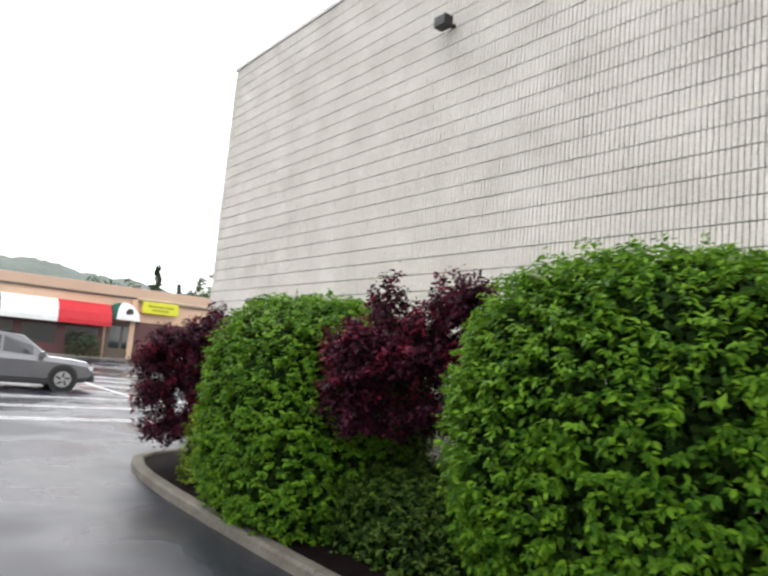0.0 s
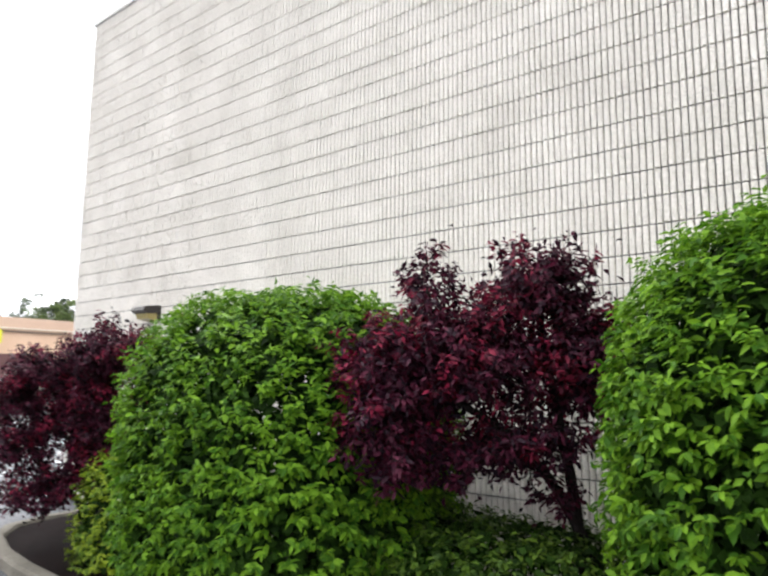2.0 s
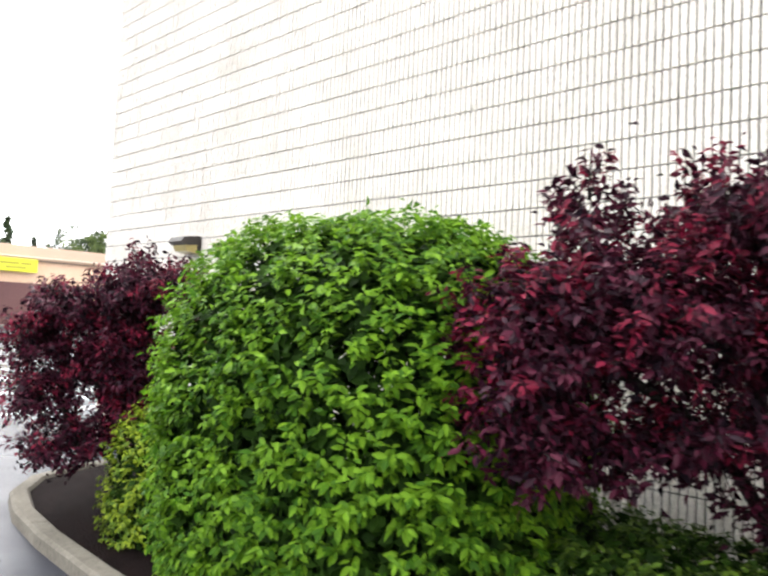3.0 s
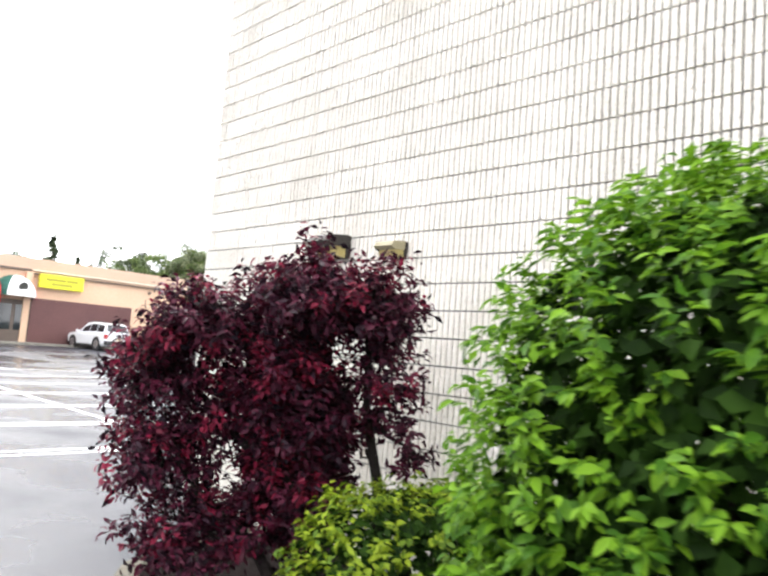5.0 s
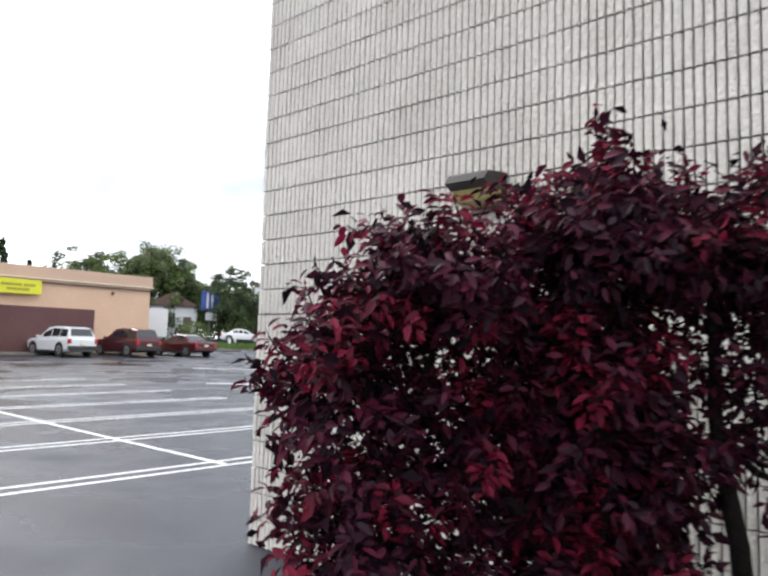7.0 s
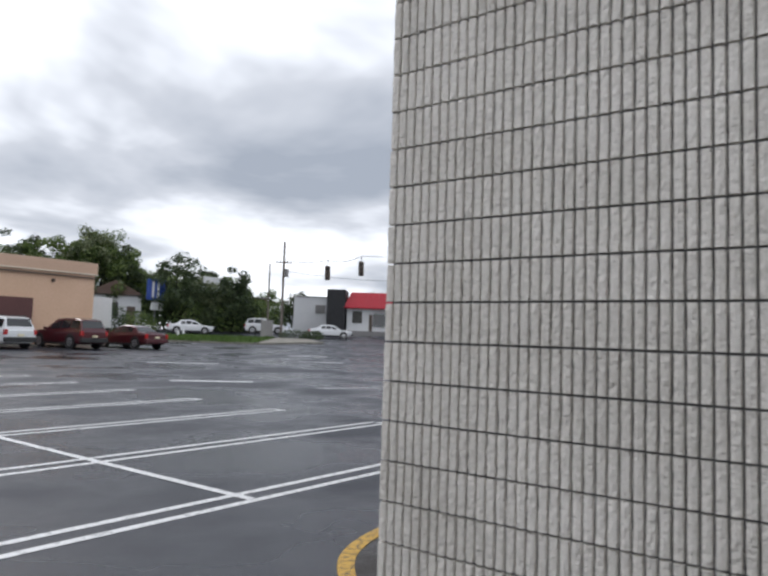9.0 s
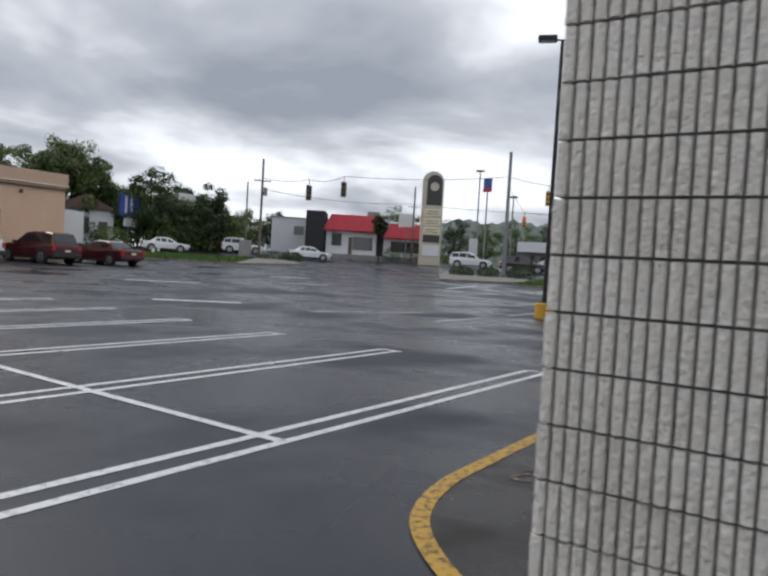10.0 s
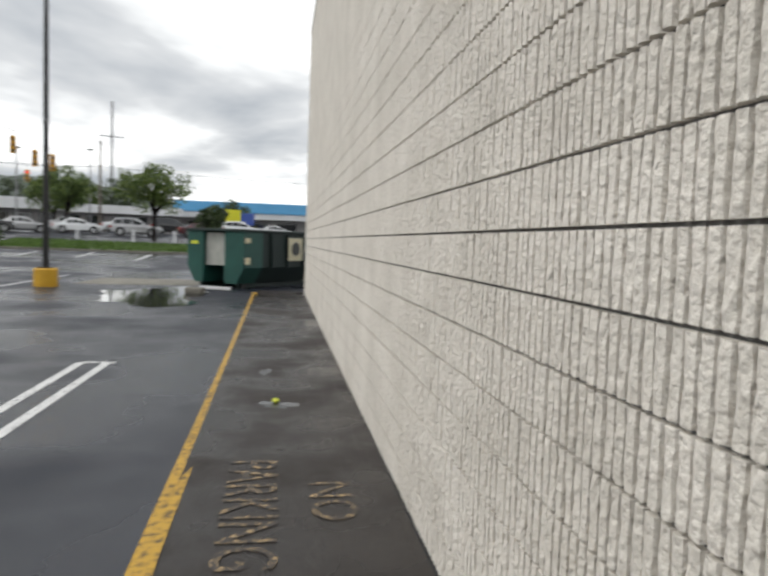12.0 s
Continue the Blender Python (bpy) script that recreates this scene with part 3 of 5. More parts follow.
def lumps(dirs, rng, amount, count=26, width=0.35):
    """A lumpy outline: bumps round random directions."""
    c = rng.normal(0, 1, (count, 3))
    c /= np.linalg.norm(c, axis=1, keepdims=True)
    h = rng.uniform(-0.6, 1.0, count)
    out = np.zeros(len(dirs))
    for ci, hi in zip(c, h):
        out += hi * np.exp(-np.sum((dirs - ci) ** 2, 1) / (2 * width ** 2) * 4)
    return 1 + amount * out


def dome_points(rng, n, rx, ry, z0, z1, power, rough, depth):
    """Points and outward normals on a clipped, squarish dome."""
    d = rng.normal(0, 1, (n, 3))
    d /= np.linalg.norm(d, axis=1, keepdims=True)
    q = np.sum(np.abs(d) ** power, 1) ** (-1 / power)
    q = q * lumps(d, np.random.default_rng(int(rx * 1000 + ry * 77)), rough)
    r = q * (1 - rng.uniform(0, 1, n) ** 2.2 * depth)
    h = (z1 - z0) / 2
    p = np.stack([d[:, 0] * rx * r, d[:, 1] * ry * r, z0 + h + d[:, 2] * h * r], 1)
    nr = np.stack([d[:, 0] / rx, d[:, 1] / ry, d[:, 2] / h], 1)
    nr /= np.linalg.norm(nr, axis=1, keepdims=True)
    return p, nr


def stems(ob, heads, base_r, seed, name="trunk", start=(0, 0, 0.0)):
    rnd = random.Random(seed)
    bm = bmesh.new()
    for hx, hy, hz, sx, sy in heads:
        pts = []
        for k in range(7):
            f = k / 6
            pts.append((start[0] + sx + (hx - sx) * f ** 1.3 + rnd.uniform(-0.02, 0.02), start[1] + sy + (hy - sy) * f ** 1.3 + rnd.uniform(-0.02, 0.02), start[2] + hz * f))
        tube(pts, [base_r * (1 - 0.75 * k / 6) for k in range(7)], 7, bm)
    return part(name, bm, BARK, ob, smooth=True)


def clipped_bush(x, y, rx, ry, z0, z1, material, n, size, seed, label, power=2.6, category="bush", name="clipped_bush", rough=0.05, group=""):
    """A clipped bush: tiers of small outward shoots, each a flat spray of pointed leaves, over an inside painted dark
    as shade, on stems.
    """
    ob = thing(name, label, category, (x, y, 0.08), 0, group)
    rng = np.random.default_rng(seed)
    p, nr = dome_points(rng, n, rx, ry, z0, z1, power, rough, 0.02)
    keep = p[:, 2] > 0.03
    p, nr = p[keep], nr[keep]
    p = p - nr * rng.uniform(0, 1, (len(p), 1)) ** 1.5 * size * 2.2
    per = 14
    axis = nr * 0.9 + np.array([0, 0, 0.30]) + rng.normal(0, 0.28, p.shape)
    axis /= np.linalg.norm(axis, axis=1, keepdims=True)
    p, nr, axis = np.repeat(p, per, 0), np.repeat(nr, per, 0), np.repeat(axis, per, 0)
    along = rng.uniform(-1.5, 0.8, (len(p), 1))
    q = rng.normal(0, 1, p.shape) * np.array([1, 1, 0.45])
    q -= axis * np.sum(q * axis, 1, keepdims=True)
    q /= np.linalg.norm(q, axis=1, keepdims=True)
    start = p + axis * along * size * 1.1 + q * size * 0.12
    out = leaves(start, np.array([0, 0, 0.75]) + nr * 0.75, size * 1.05, 0.47, rng, 0.35, 0.42, True, axis * 0.75 + q * 0.8)
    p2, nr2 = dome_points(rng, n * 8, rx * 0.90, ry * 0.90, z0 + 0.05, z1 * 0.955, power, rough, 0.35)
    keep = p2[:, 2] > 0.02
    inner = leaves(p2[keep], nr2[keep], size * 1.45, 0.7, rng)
    p3, nr3 = dome_points(rng, n // 9, rx * 1.03, ry * 1.03, z0, z1 * 1.02, power, rough, 0.05)
    p3, nr3 = np.repeat(p3, 6, 0), np.repeat(nr3, 6, 0)
    keep = p3[:, 2] > 0.1
    sprig = leaves(p3[keep] + rng.normal(0, size * 0.35, p3[keep].shape), nr3[keep], size, 0.5, rng, -0.6, 0.6)
    leaf_mesh("foliage", [out, sprig], material, ob)
    leaf_mesh("inner_foliage", [inner], LEAF_GREEN_SHADE, ob, "inner leaves painted dark as the bush's shade")
    rnd = random.Random(seed)
    heads = [(rx * 0.6 * math.cos(a), ry * 0.6 * math.sin(a), z1 * 0.75, 0.08 * math.cos(a), 0.08 * math.sin(a)) for a in [rnd.uniform(0, 6.28) for _ in range(7)]]
    stems(ob, heads, 0.03, seed)
    return ob


def plum(x, y, lobes, trunks, sprays, seed, label):
    """A purple-leaved plum: bent dark stems, a limb to every lobe of the crown, twigs to its sprays and pointed leaves along each.
    Its x axis runs along the bed's length towards the wall. lobes: centre, radii and leafiness. trunks: the points of each stem."""
    ob = thing("plum_tree", label, "tree", (x, y, 0.08), -46, "purple plum trees")
    rng = np.random.default_rng(seed)
    rnd = random.Random(seed)
    for pts in trunks:
        bm = bmesh.new()
        line = [Vector(p) for p in curved(pts, 4)]
        tube([p + Vector((rnd.uniform(-0.008, 0.008), rnd.uniform(-0.008, 0.008), 0)) for p in line], [0.043 - 0.026 * i / (len(line) - 1) for i in range(len(line))], 8, bm)
        part("trunk", bm, BARK, ob, smooth=True)
    nodes = [Vector(p) for pts in trunks for p in pts[1:]]
    twigs = bmesh.new()
    volume = [lb[3] * lb[4] * lb[5] * lb[6] for lb in lobes]
    starts, ways, outs, reds = [], [], [], []
    for lb, v in zip(lobes, volume):
        c = np.array(lb[:3])
        heart = Vector(lb[:3])
        node = min(nodes, key=lambda q: (q - heart).length + 0.6 * max(0.0, q.z - heart.z))
        bend = (node + heart) / 2 + Vector((rnd.uniform(-0.06, 0.06), rnd.uniform(-0.06, 0.06), -0.03))
        part("limb", tube([node, bend, heart], [0.018, 0.014, 0.008], 6), BARK, ob, smooth=True)
        m = max(6, int(sprays * v / sum(volume)))
        q = rng.normal(0, 1, (m, 3))
        q /= np.linalg.norm(q, axis=1, keepdims=True)
        f = rng.uniform(0.05, 1, (m, 1)) ** 0.42
        tips = c + q * f * np.array(lb[3:6]) * rng.uniform(0.85, 1.12, (m, 1))
        way = q * 0.8 + np.array([0, 0, 0.45]) + rng.normal(0, 0.35, (m, 3))
        way /= np.linalg.norm(way, axis=1, keepdims=True)
        tips[:, 2] = np.maximum(tips[:, 2], 0.12)
        for t, w in list(zip(tips, way))[::2]:
            a, b = heart.lerp(Vector(t.tolist()), 0.25), Vector(t.tolist())
            tube([a, a.lerp(b, 0.6) + Vector((0, 0, -0.015)), b, b + Vector(w.tolist()) * 0.10], [0.006, 0.005, 0.0035, 0.0015], 4, twigs)
        starts.append(tips)
        ways.append(way)
        outs.append(q)
        # Red sprays grow likelier upward and towards -x, painting backlight into leaf colour.
        reds.append((f[:, 0] > 0.72) & (rng.uniform(0, 1, m) < 0.34 + 0.28 * (q[:, 2] - q[:, 0])))
    part("twig_work", twigs, BARK, ob)["kind"] = "stuff"
    tips, way, out, red = np.concatenate(starts), np.concatenate(ways), np.concatenate(outs), np.concatenate(reds)
    per = 30

    def spray(sel, size):
        p, w, o = (np.repeat(a[sel], per, 0) for a in (tips, way, out))
        along = np.tile(np.linspace(-0.09, 0.10, per), int(sel.sum()))[:, None] * rng.uniform(0.8, 1.2, (len(p), 1))
        q = rng.normal(0, 1, p.shape)
        q -= w * np.sum(q * w, 1, keepdims=True)
        q /= np.linalg.norm(q, axis=1, keepdims=True)
        return leaves(p + w * along + q * rng.uniform(0.0, 0.035, (len(p), 1)), o * 0.5 + np.array([0, 0, 0.5]), size, 0.44, rng, 0.25, 0.55, True, w * 0.5 + q * 0.9)

    leaf_mesh("crown", [spray(~red, 0.048)], LEAF_PLUM, ob)
    leaf_mesh("young_growth", [spray(red, 0.048)], LEAF_PLUM_TIP, ob, "red young leaves at the shoot tips, more at top and left as painted backlight")
    # Leaves deep in the crown, their dark colour standing for its shade.
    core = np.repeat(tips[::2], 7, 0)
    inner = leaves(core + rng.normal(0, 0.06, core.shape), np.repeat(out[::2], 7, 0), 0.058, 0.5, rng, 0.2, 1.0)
    leaf_mesh("inner_crown", [inner], LEAF_PLUM_SHADE, ob, "inner leaves with the crown's shade in their dark colour")
    return ob


plum(-1.40, -3.47,
     [(-0.45, 0.0, 1.72, 0.33, 0.42, 0.24, 1.1), (0.24, 0.1, 1.08, 0.15, 0.28, 0.36, 1.2), (-0.38, 0.05, 1.25, 0.20, 0.30, 0.32, 0.7), (0.08, 0.0, 1.87, 0.38, 0.46, 0.26, 1.1), (0.42, 0.0, 1.86, 0.28, 0.40, 0.27, 1.0), (-0.74, 0.0, 1.42, 0.29, 0.40, 0.27, 1.0), (-0.66, 0.0, 0.98, 0.31, 0.40, 0.30, 0.8),
      (-0.45, 0.0, 0.55, 0.38, 0.42, 0.24, 0.75), (0.0, 0.05, 1.35, 0.36, 0.42, 0.42, 1.25), (0.05, 0.34, 0.95, 0.42, 0.20, 0.45, 0.8), (0.05, 0.1, 0.80, 0.36, 0.38, 0.38, 1.1), (0.57, 0.0, 1.42, 0.24, 0.30, 0.32, 0.5), (0.70, -0.05, 1.10, 0.12, 0.18, 0.14, 0.9),
      (0.08, 0.0, 2.16, 0.07, 0.10, 0.09, 1.6)],
     [[(0.62, 0.1, -0.05), (0.55, 0.06, 0.75), (0.46, 0.02, 1.25), (0.42, 0.0, 1.7)], [(0.30, 0.05, -0.05), (0.10, 0.0, 0.78), (-0.20, 0.0, 1.02), (-0.55, 0.0, 1.35)],
      [(0.25, 0.1, -0.05), (0.18, 0.1, 0.7), (0.08, 0.05, 1.3), (0.02, 0.0, 1.8)], [(0.2, 0.0, -0.05), (-0.1, 0.0, 0.45), (-0.45, 0.0, 0.75), (-0.62, 0.0, 1.0)]],
     1300, 5, "purple-leaved plum with bent dark stems in the bed's tip")
plum(-1.25, -8.17,
     [(-0.75, 0.0, 1.68, 0.34, 0.42, 0.32, 1.0), (-0.80, 0.0, 1.28, 0.28, 0.36, 0.24, 0.8), (-0.56, 0.0, 2.20, 0.17, 0.22, 0.25, 0.7), (-0.28, 0.0, 1.78, 0.40, 0.42, 0.34, 1.0), (0.10, 0.0, 2.20, 0.33, 0.34, 0.26, 0.95),
      (0.36, 0.0, 1.78, 0.34, 0.38, 0.36, 1.0), (0.82, 0.0, 2.02, 0.16, 0.18, 0.18, 0.5), (0.05, 0.05, 1.30, 0.36, 0.38, 0.20, 0.7), (0.20, 0.0, 0.98, 0.13, 0.18, 0.18, 0.5), (-0.40, 0.1, 1.22, 0.30, 0.30, 0.20, 0.6)],
     [[(0.72, 0.0, -0.05), (0.60, 0.0, 0.80), (0.48, 0.0, 1.50), (0.30, 0.0, 1.9)], [(0.60, 0.1, -0.05), (0.35, 0.1, 0.8), (-0.1, 0.05, 1.35), (-0.6, 0.0, 1.6)], [(0.5, 0.2, -0.05), (0.35, 0.15, 0.9), (0.2, 0.05, 1.6), (0.1, 0.0, 2.1)]],
     950, 6, "purple-leaved plum between two clipped green bushes")
clipped_bush(-1.38, -6.32, 1.00, 1.21, -0.25, 2.26, LEAF_GREEN, 3500, 0.049, 1, "bright green clipped dome-shaped bush in the bed", 3.2, group="clipped green bushes")
clipped_bush(-1.2, -10.05, 1.02, 1.28, 0.1, 2.5, LEAF_GREEN, 3900, 0.049, 2, "large bright green clipped bush beside the kerb", 2.9, group="clipped green bushes")
clipped_bush(-1.16, -7.68, 0.62, 1.22, -0.35, 0.80, LEAF_HEDGE, 1400, 0.04, 3, "low dark green clipped hedge under the plum", 4.0, "hedge", "low_hedge")
clipped_bush(-1.1, -4.35, 0.78, 0.42, -0.45, 0.95, LEAF_LIME, 1000, 0.04, 4, "low yellow-green clipped hedge between bush and plum", 4.5, "hedge", "low_hedge")


# ---- vehicles ----
def disc(r, y0, y1, sides=20, inner=0.0):
    """A round plate or ring on the y axis."""
    bm = bmesh.new()
    c = [(math.cos(2 * math.pi * k / sides), math.sin(2 * math.pi * k / sides)) for k in range(sides)]
    if inner:
        quads(bm, [[(r * a, y0, r * b) for a, b in c], [(r * 0.96 * a, y1, r * 0.96 * b) for a, b in c], [(inner * a, y1, inner * b) for a, b in c], [(inner * a, y0, inner * b) for a, b in c], [(r * a, y0, r * b) for a, b in c]], caps=False)
        bmesh.ops.remove_doubles(bm, verts=bm.verts, dist=1e-5)
    else:
        quads(bm, [[(r * a, y0, r * b) for a, b in c], [(r * a, y1, r * b) for a, b in c]])
    bmesh.ops.recalc_face_normals(bm, faces=bm.faces)
    return bm


SHAPES = {
    "suv": dict(L=4.75, hw=0.93, wheel=0.37, axles=(0.95, 3.8),
                body=[(0.0, 0.45, 0.95, 0.86), (0.12, 0.30, 1.08, 0.90), (0.6, 0.24, 1.12, 0.93), (2.0, 0.24, 1.08, 0.93), (3.3, 0.24, 1.06, 0.93), (4.0, 0.26, 1.02, 0.91), (4.5, 0.30, 0.95, 0.86), (4.72, 0.42, 0.80, 0.76)],
                cabin=[(0.10, 1.10, 0.84), (0.38, 1.66, 0.70), (0.9, 1.74, 0.70), (1.9, 1.75, 0.70), (2.55, 1.68, 0.70), (3.35, 1.07, 0.82)]),
    "sedan": dict(L=4.7, hw=0.90, wheel=0.33, axles=(0.95, 3.75),
                  body=[(0.0, 0.42, 0.86, 0.80), (0.15, 0.28, 0.98, 0.86), (0.8, 0.22, 1.00, 0.90), (2.0, 0.22, 0.94, 0.90), (3.3, 0.22, 0.92, 0.90), (4.1, 0.24, 0.86, 0.88), (4.5, 0.28, 0.76, 0.82), (4.68, 0.40, 0.66, 0.72)],
                  cabin=[(0.75, 0.98, 0.80), (1.35, 1.36, 0.64), (1.7, 1.43, 0.63), (2.3, 1.44, 0.63), (2.7, 1.36, 0.65), (3.45, 0.93, 0.80)]),
}


def car(kind, paint, at, turn, label, roof_rails=False):
    s = SHAPES[kind]
    ob = thing("car", label, "car", (at[0], at[1], gz(*at)), turn, "parked cars")
    bm = bmesh.new()
    off = s["L"] / 2
    rings = []
    for x, zb, zt, hw in s["body"]:
        rings.append([(x - off, sy * w, z) for sy, w, z in ((-1, hw * 0.9, zb), (-1, hw, zb + 0.14), (-1, hw, zt - 0.16), (-1, hw * 0.94, zt - 0.02), (-1, hw * 0.6, zt + 0.015), (1, hw * 0.6, zt + 0.015), (1, hw * 0.94, zt - 0.02), (1, hw, zt - 0.16), (1, hw, zb + 0.14), (1, hw * 0.9, zb))])
    quads(bm, rings)
    bmesh.ops.recalc_face_normals(bm, faces=bm.faces)
    part("body", bm, paint, ob, smooth=False)
    belt = lambda x: np.interp(x, [b[0] for b in s["body"]], [b[2] for b in s["body"]]) - 0.03  # noqa: E731
    bm = bmesh.new()
    rings = []
    for x, z, hw in s["cabin"]:
        zb = min(belt(x), z - 0.01)
        rings.append([(x - off, -s["hw"] * 0.93, zb), (x - off, -hw, z - 0.05), (x - off, -hw * 0.9, z), (x - off, hw * 0.9, z), (x - off, hw, z - 0.05), (x - off, s["hw"] * 0.93, zb)])
    quads(bm, rings)
    bmesh.ops.recalc_face_normals(bm, faces=bm.faces)
    part("cabin", bm, paint, ob)
    c = s["cabin"]
    top = lambda x: np.interp(x, [b[0] for b in c], [b[1] for b in c])  # noqa: E731
    hwt = lambda x: np.interp(x, [b[0] for b in c], [b[2] for b in c])  # noqa: E731

    def side(x, f, sy):
        zb, zt = belt(x), top(x)
        y = s["hw"] * 0.93 + (hwt(x) - s["hw"] * 0.93) * f
        return (x - off, sy * (y + 0.012), zb + (zt - 0.05 - zb) * f)

    span = (c[1][0] - 0.05, c[-2][0] + 0.35)
    cuts = [span[0], span[0] + (span[1] - span[0]) * 0.3, span[0] + (span[1] - span[0]) * 0.64, span[1]]
    for sy in (-1, 1):
        for a, b in zip(cuts, cuts[1:]):
            a, b = a + 0.05, b - 0.03
            bm = bmesh.new()
            quads(bm, [[side(a, 0.14, sy), side(b, 0.14, sy), side(b, 0.88, sy), side(a, 0.88, sy)], [tuple(v - (0.01 * sy if i == 1 else 0) for i, v in enumerate(p)) for p in (side(a, 0.14, sy), side(b, 0.14, sy), side(b, 0.88, sy), side(a, 0.88, sy))]])
            bmesh.ops.recalc_face_normals(bm, faces=bm.faces)
            part("side_window", bm, GLASS, ob)
    for (xa, za, ha), (xb, zb_, hb), nm, sg in ((c[0], c[1], "rear_window", -1), (c[-1], c[-2], "windscreen", 1)):
        bm = bmesh.new()
        f0, f1 = 0.16, 0.9
        pa = lambda f, s_: (xa + (xb - xa) * f - off + sg * 0.015, s_ * (ha + (hb - ha) * f) * 0.88, za + (zb_ - za) * f + 0.012)  # noqa: E731
        quads(bm, [[pa(f0, -1), pa(f0, 1), pa(f1, 1), pa(f1, -1)], [(p[0] - sg * 0.012, p[1], p[2] - 0.012) for p in (pa(f0, -1), pa(f0, 1), pa(f1, 1), pa(f1, -1))]])
        bmesh.ops.recalc_face_normals(bm, faces=bm.faces)
        part(nm, bm, GLASS, ob)
    r = s["wheel"]
    for ax in s["axles"]:
        for sy in (-1, 1):
            y = sy * s["hw"]
            w = part("wheel", disc(r, y - sy * 0.20, y + sy * 0.012, 22), RUBBER, ob)
            w.location = (ax - off, 0, r)
            part("rim", disc(r * 0.68, y, y + sy * 0.020, 18), RIM, w)
            hubs = bmesh.new()
            for k in range(5):
                a = 2 * math.pi * k / 5
                m = Matrix.Translation((0, y + sy * 0.022, 0)) @ Matrix.Rotation(a, 4, "Y")
                bmesh.ops.create_cube(hubs, size=1, matrix=m @ Matrix.Translation((r * 0.36, 0, 0.10 * r)) @ Matrix.Diagonal((r * 0.4, 0.012, 0.16 * r, 1)))
            part("spoke_gaps", hubs, PLASTIC, w)
            arch = disc(r * 1.22, y - sy * 0.10, y + sy * 0.006, 22)
            o = part("wheel_arch", arch, PLASTIC, ob)
            o.location = (ax - off, 0, r + 0.02)
    part("sill", box(s["axles"][0] - off + 0.4, -s["hw"] - 0.005, 0.20, s["axles"][1] - off - 0.4, s["hw"] + 0.005, 0.32, 0.02), PLASTIC, ob)
    zt = s["body"][1][2]
    hwr = s["body"][1][3]
    part("rear_bumper", box(-off - 0.05, -hwr, 0.36, -off + 0.12, hwr, 0.62, 0.04), paint if kind == "sedan" else PLASTIC, ob)
    part("front_bumper", box(off - 0.22, -0.78, 0.32, off + 0.03, 0.78, 0.56, 0.04), PLASTIC, ob)
    for sy in (-1, 1):
        part("tail_lamp", box(-off - 0.01, sy * (hwr - 0.17), zt - 0.34, -off + 0.14, sy * (hwr + 0.012), zt - 0.06, 0.015), LIGHT_RED, ob)
        part("headlamp", box(off - 0.30, sy * 0.52, 0.68, off - 0.06, sy * 0.82, 0.82, 0.02), LIGHT_CLEAR, ob)
        part("mirror", box(c[-2][0] + 0.50 - off, sy * (s["hw"] - 0.01), belt(c[-2][0] + 0.5) + 0.02, c[-2][0] + 0.66 - off, sy * (s["hw"] + 0.17), belt(c[-2][0] + 0.5) + 0.16, 0.02), paint, ob)
    part("number_plate", box(-off - 0.06, -0.16, 0.66, -off + 0.10, 0.16, 0.78, 0.005), SIGN_CREAM, ob)
    if roof_rails:
        for sy in (-1, 1):
            part("roof_rail", tube([(c[1][0] - off + 0.1, sy * 0.62, c[2][1] + 0.04), (c[3][0] - off, sy * 0.62, c[2][1] + 0.05), (c[3][0] - off + 0.5, sy * 0.62, c[2][1] + 0.0)], 0.02, 6), PLASTIC, ob)
    return ob


car("suv", PAINT_GREY, (-1.35, 12.0), -3, "grey sport utility car on the wet lot", True)
car("suv", PAINT_WHITE, (14.6, 37.4), 97, "white boxy sport utility car parked at the store", True)
car("suv", PAINT_RED, (18.6, 37.0), 97, "dark red sport utility car parked at the store")
car("sedan", PAINT_RED, (22.4, 36.4), 97, "dark maroon sedan parked beyond the store")
car("sedan", PAINT_WHITE, (42.2, 56.0), -38, "white car on the road past the store")
car("suv", PAINT_WHITE, (52.0, 55.2), -42, "white sport utility car behind the grass strip")
car("sedan", PAINT_WHITE, (52.7, 45.8), -50, "white sedan crossing before the red-roofed restaurant")
car("suv", PAINT_WHITE, (65.2, 33.2), -62, "white car waiting at the lot's exit")
car("suv", PAINT_BLACK, (63.8, 26.4), -60, "black sport utility car on the road")
car("sedan", PAINT_SILVER, (66.0, 24.0), -64, "silver sedan on the road")
for cx, cy, paint, kd in [(68.6, 19.8, PAINT_WHITE, "sedan"), (68.2, 14.4, PAINT_SILVER, "suv"), (74.0, 22.0, PAINT_SILVER, "sedan"), (75.5, 17.0, PAINT_WHITE, "sedan"), (76.0, 12.0, PAINT_BLACK, "suv"), (72.0, 8.6, PAINT_RED, "sedan"), (82, 5.0, PAINT_WHITE, "suv"), (84, 1.0, PAINT_SILVER, "sedan")]:
    car(kd, paint, (cx, cy), -78, {PAINT_WHITE: "white", PAINT_SILVER: "silver", PAINT_BLACK: "black", PAINT_RED: "dark red"}[paint] + " car parked in the lot across the road")

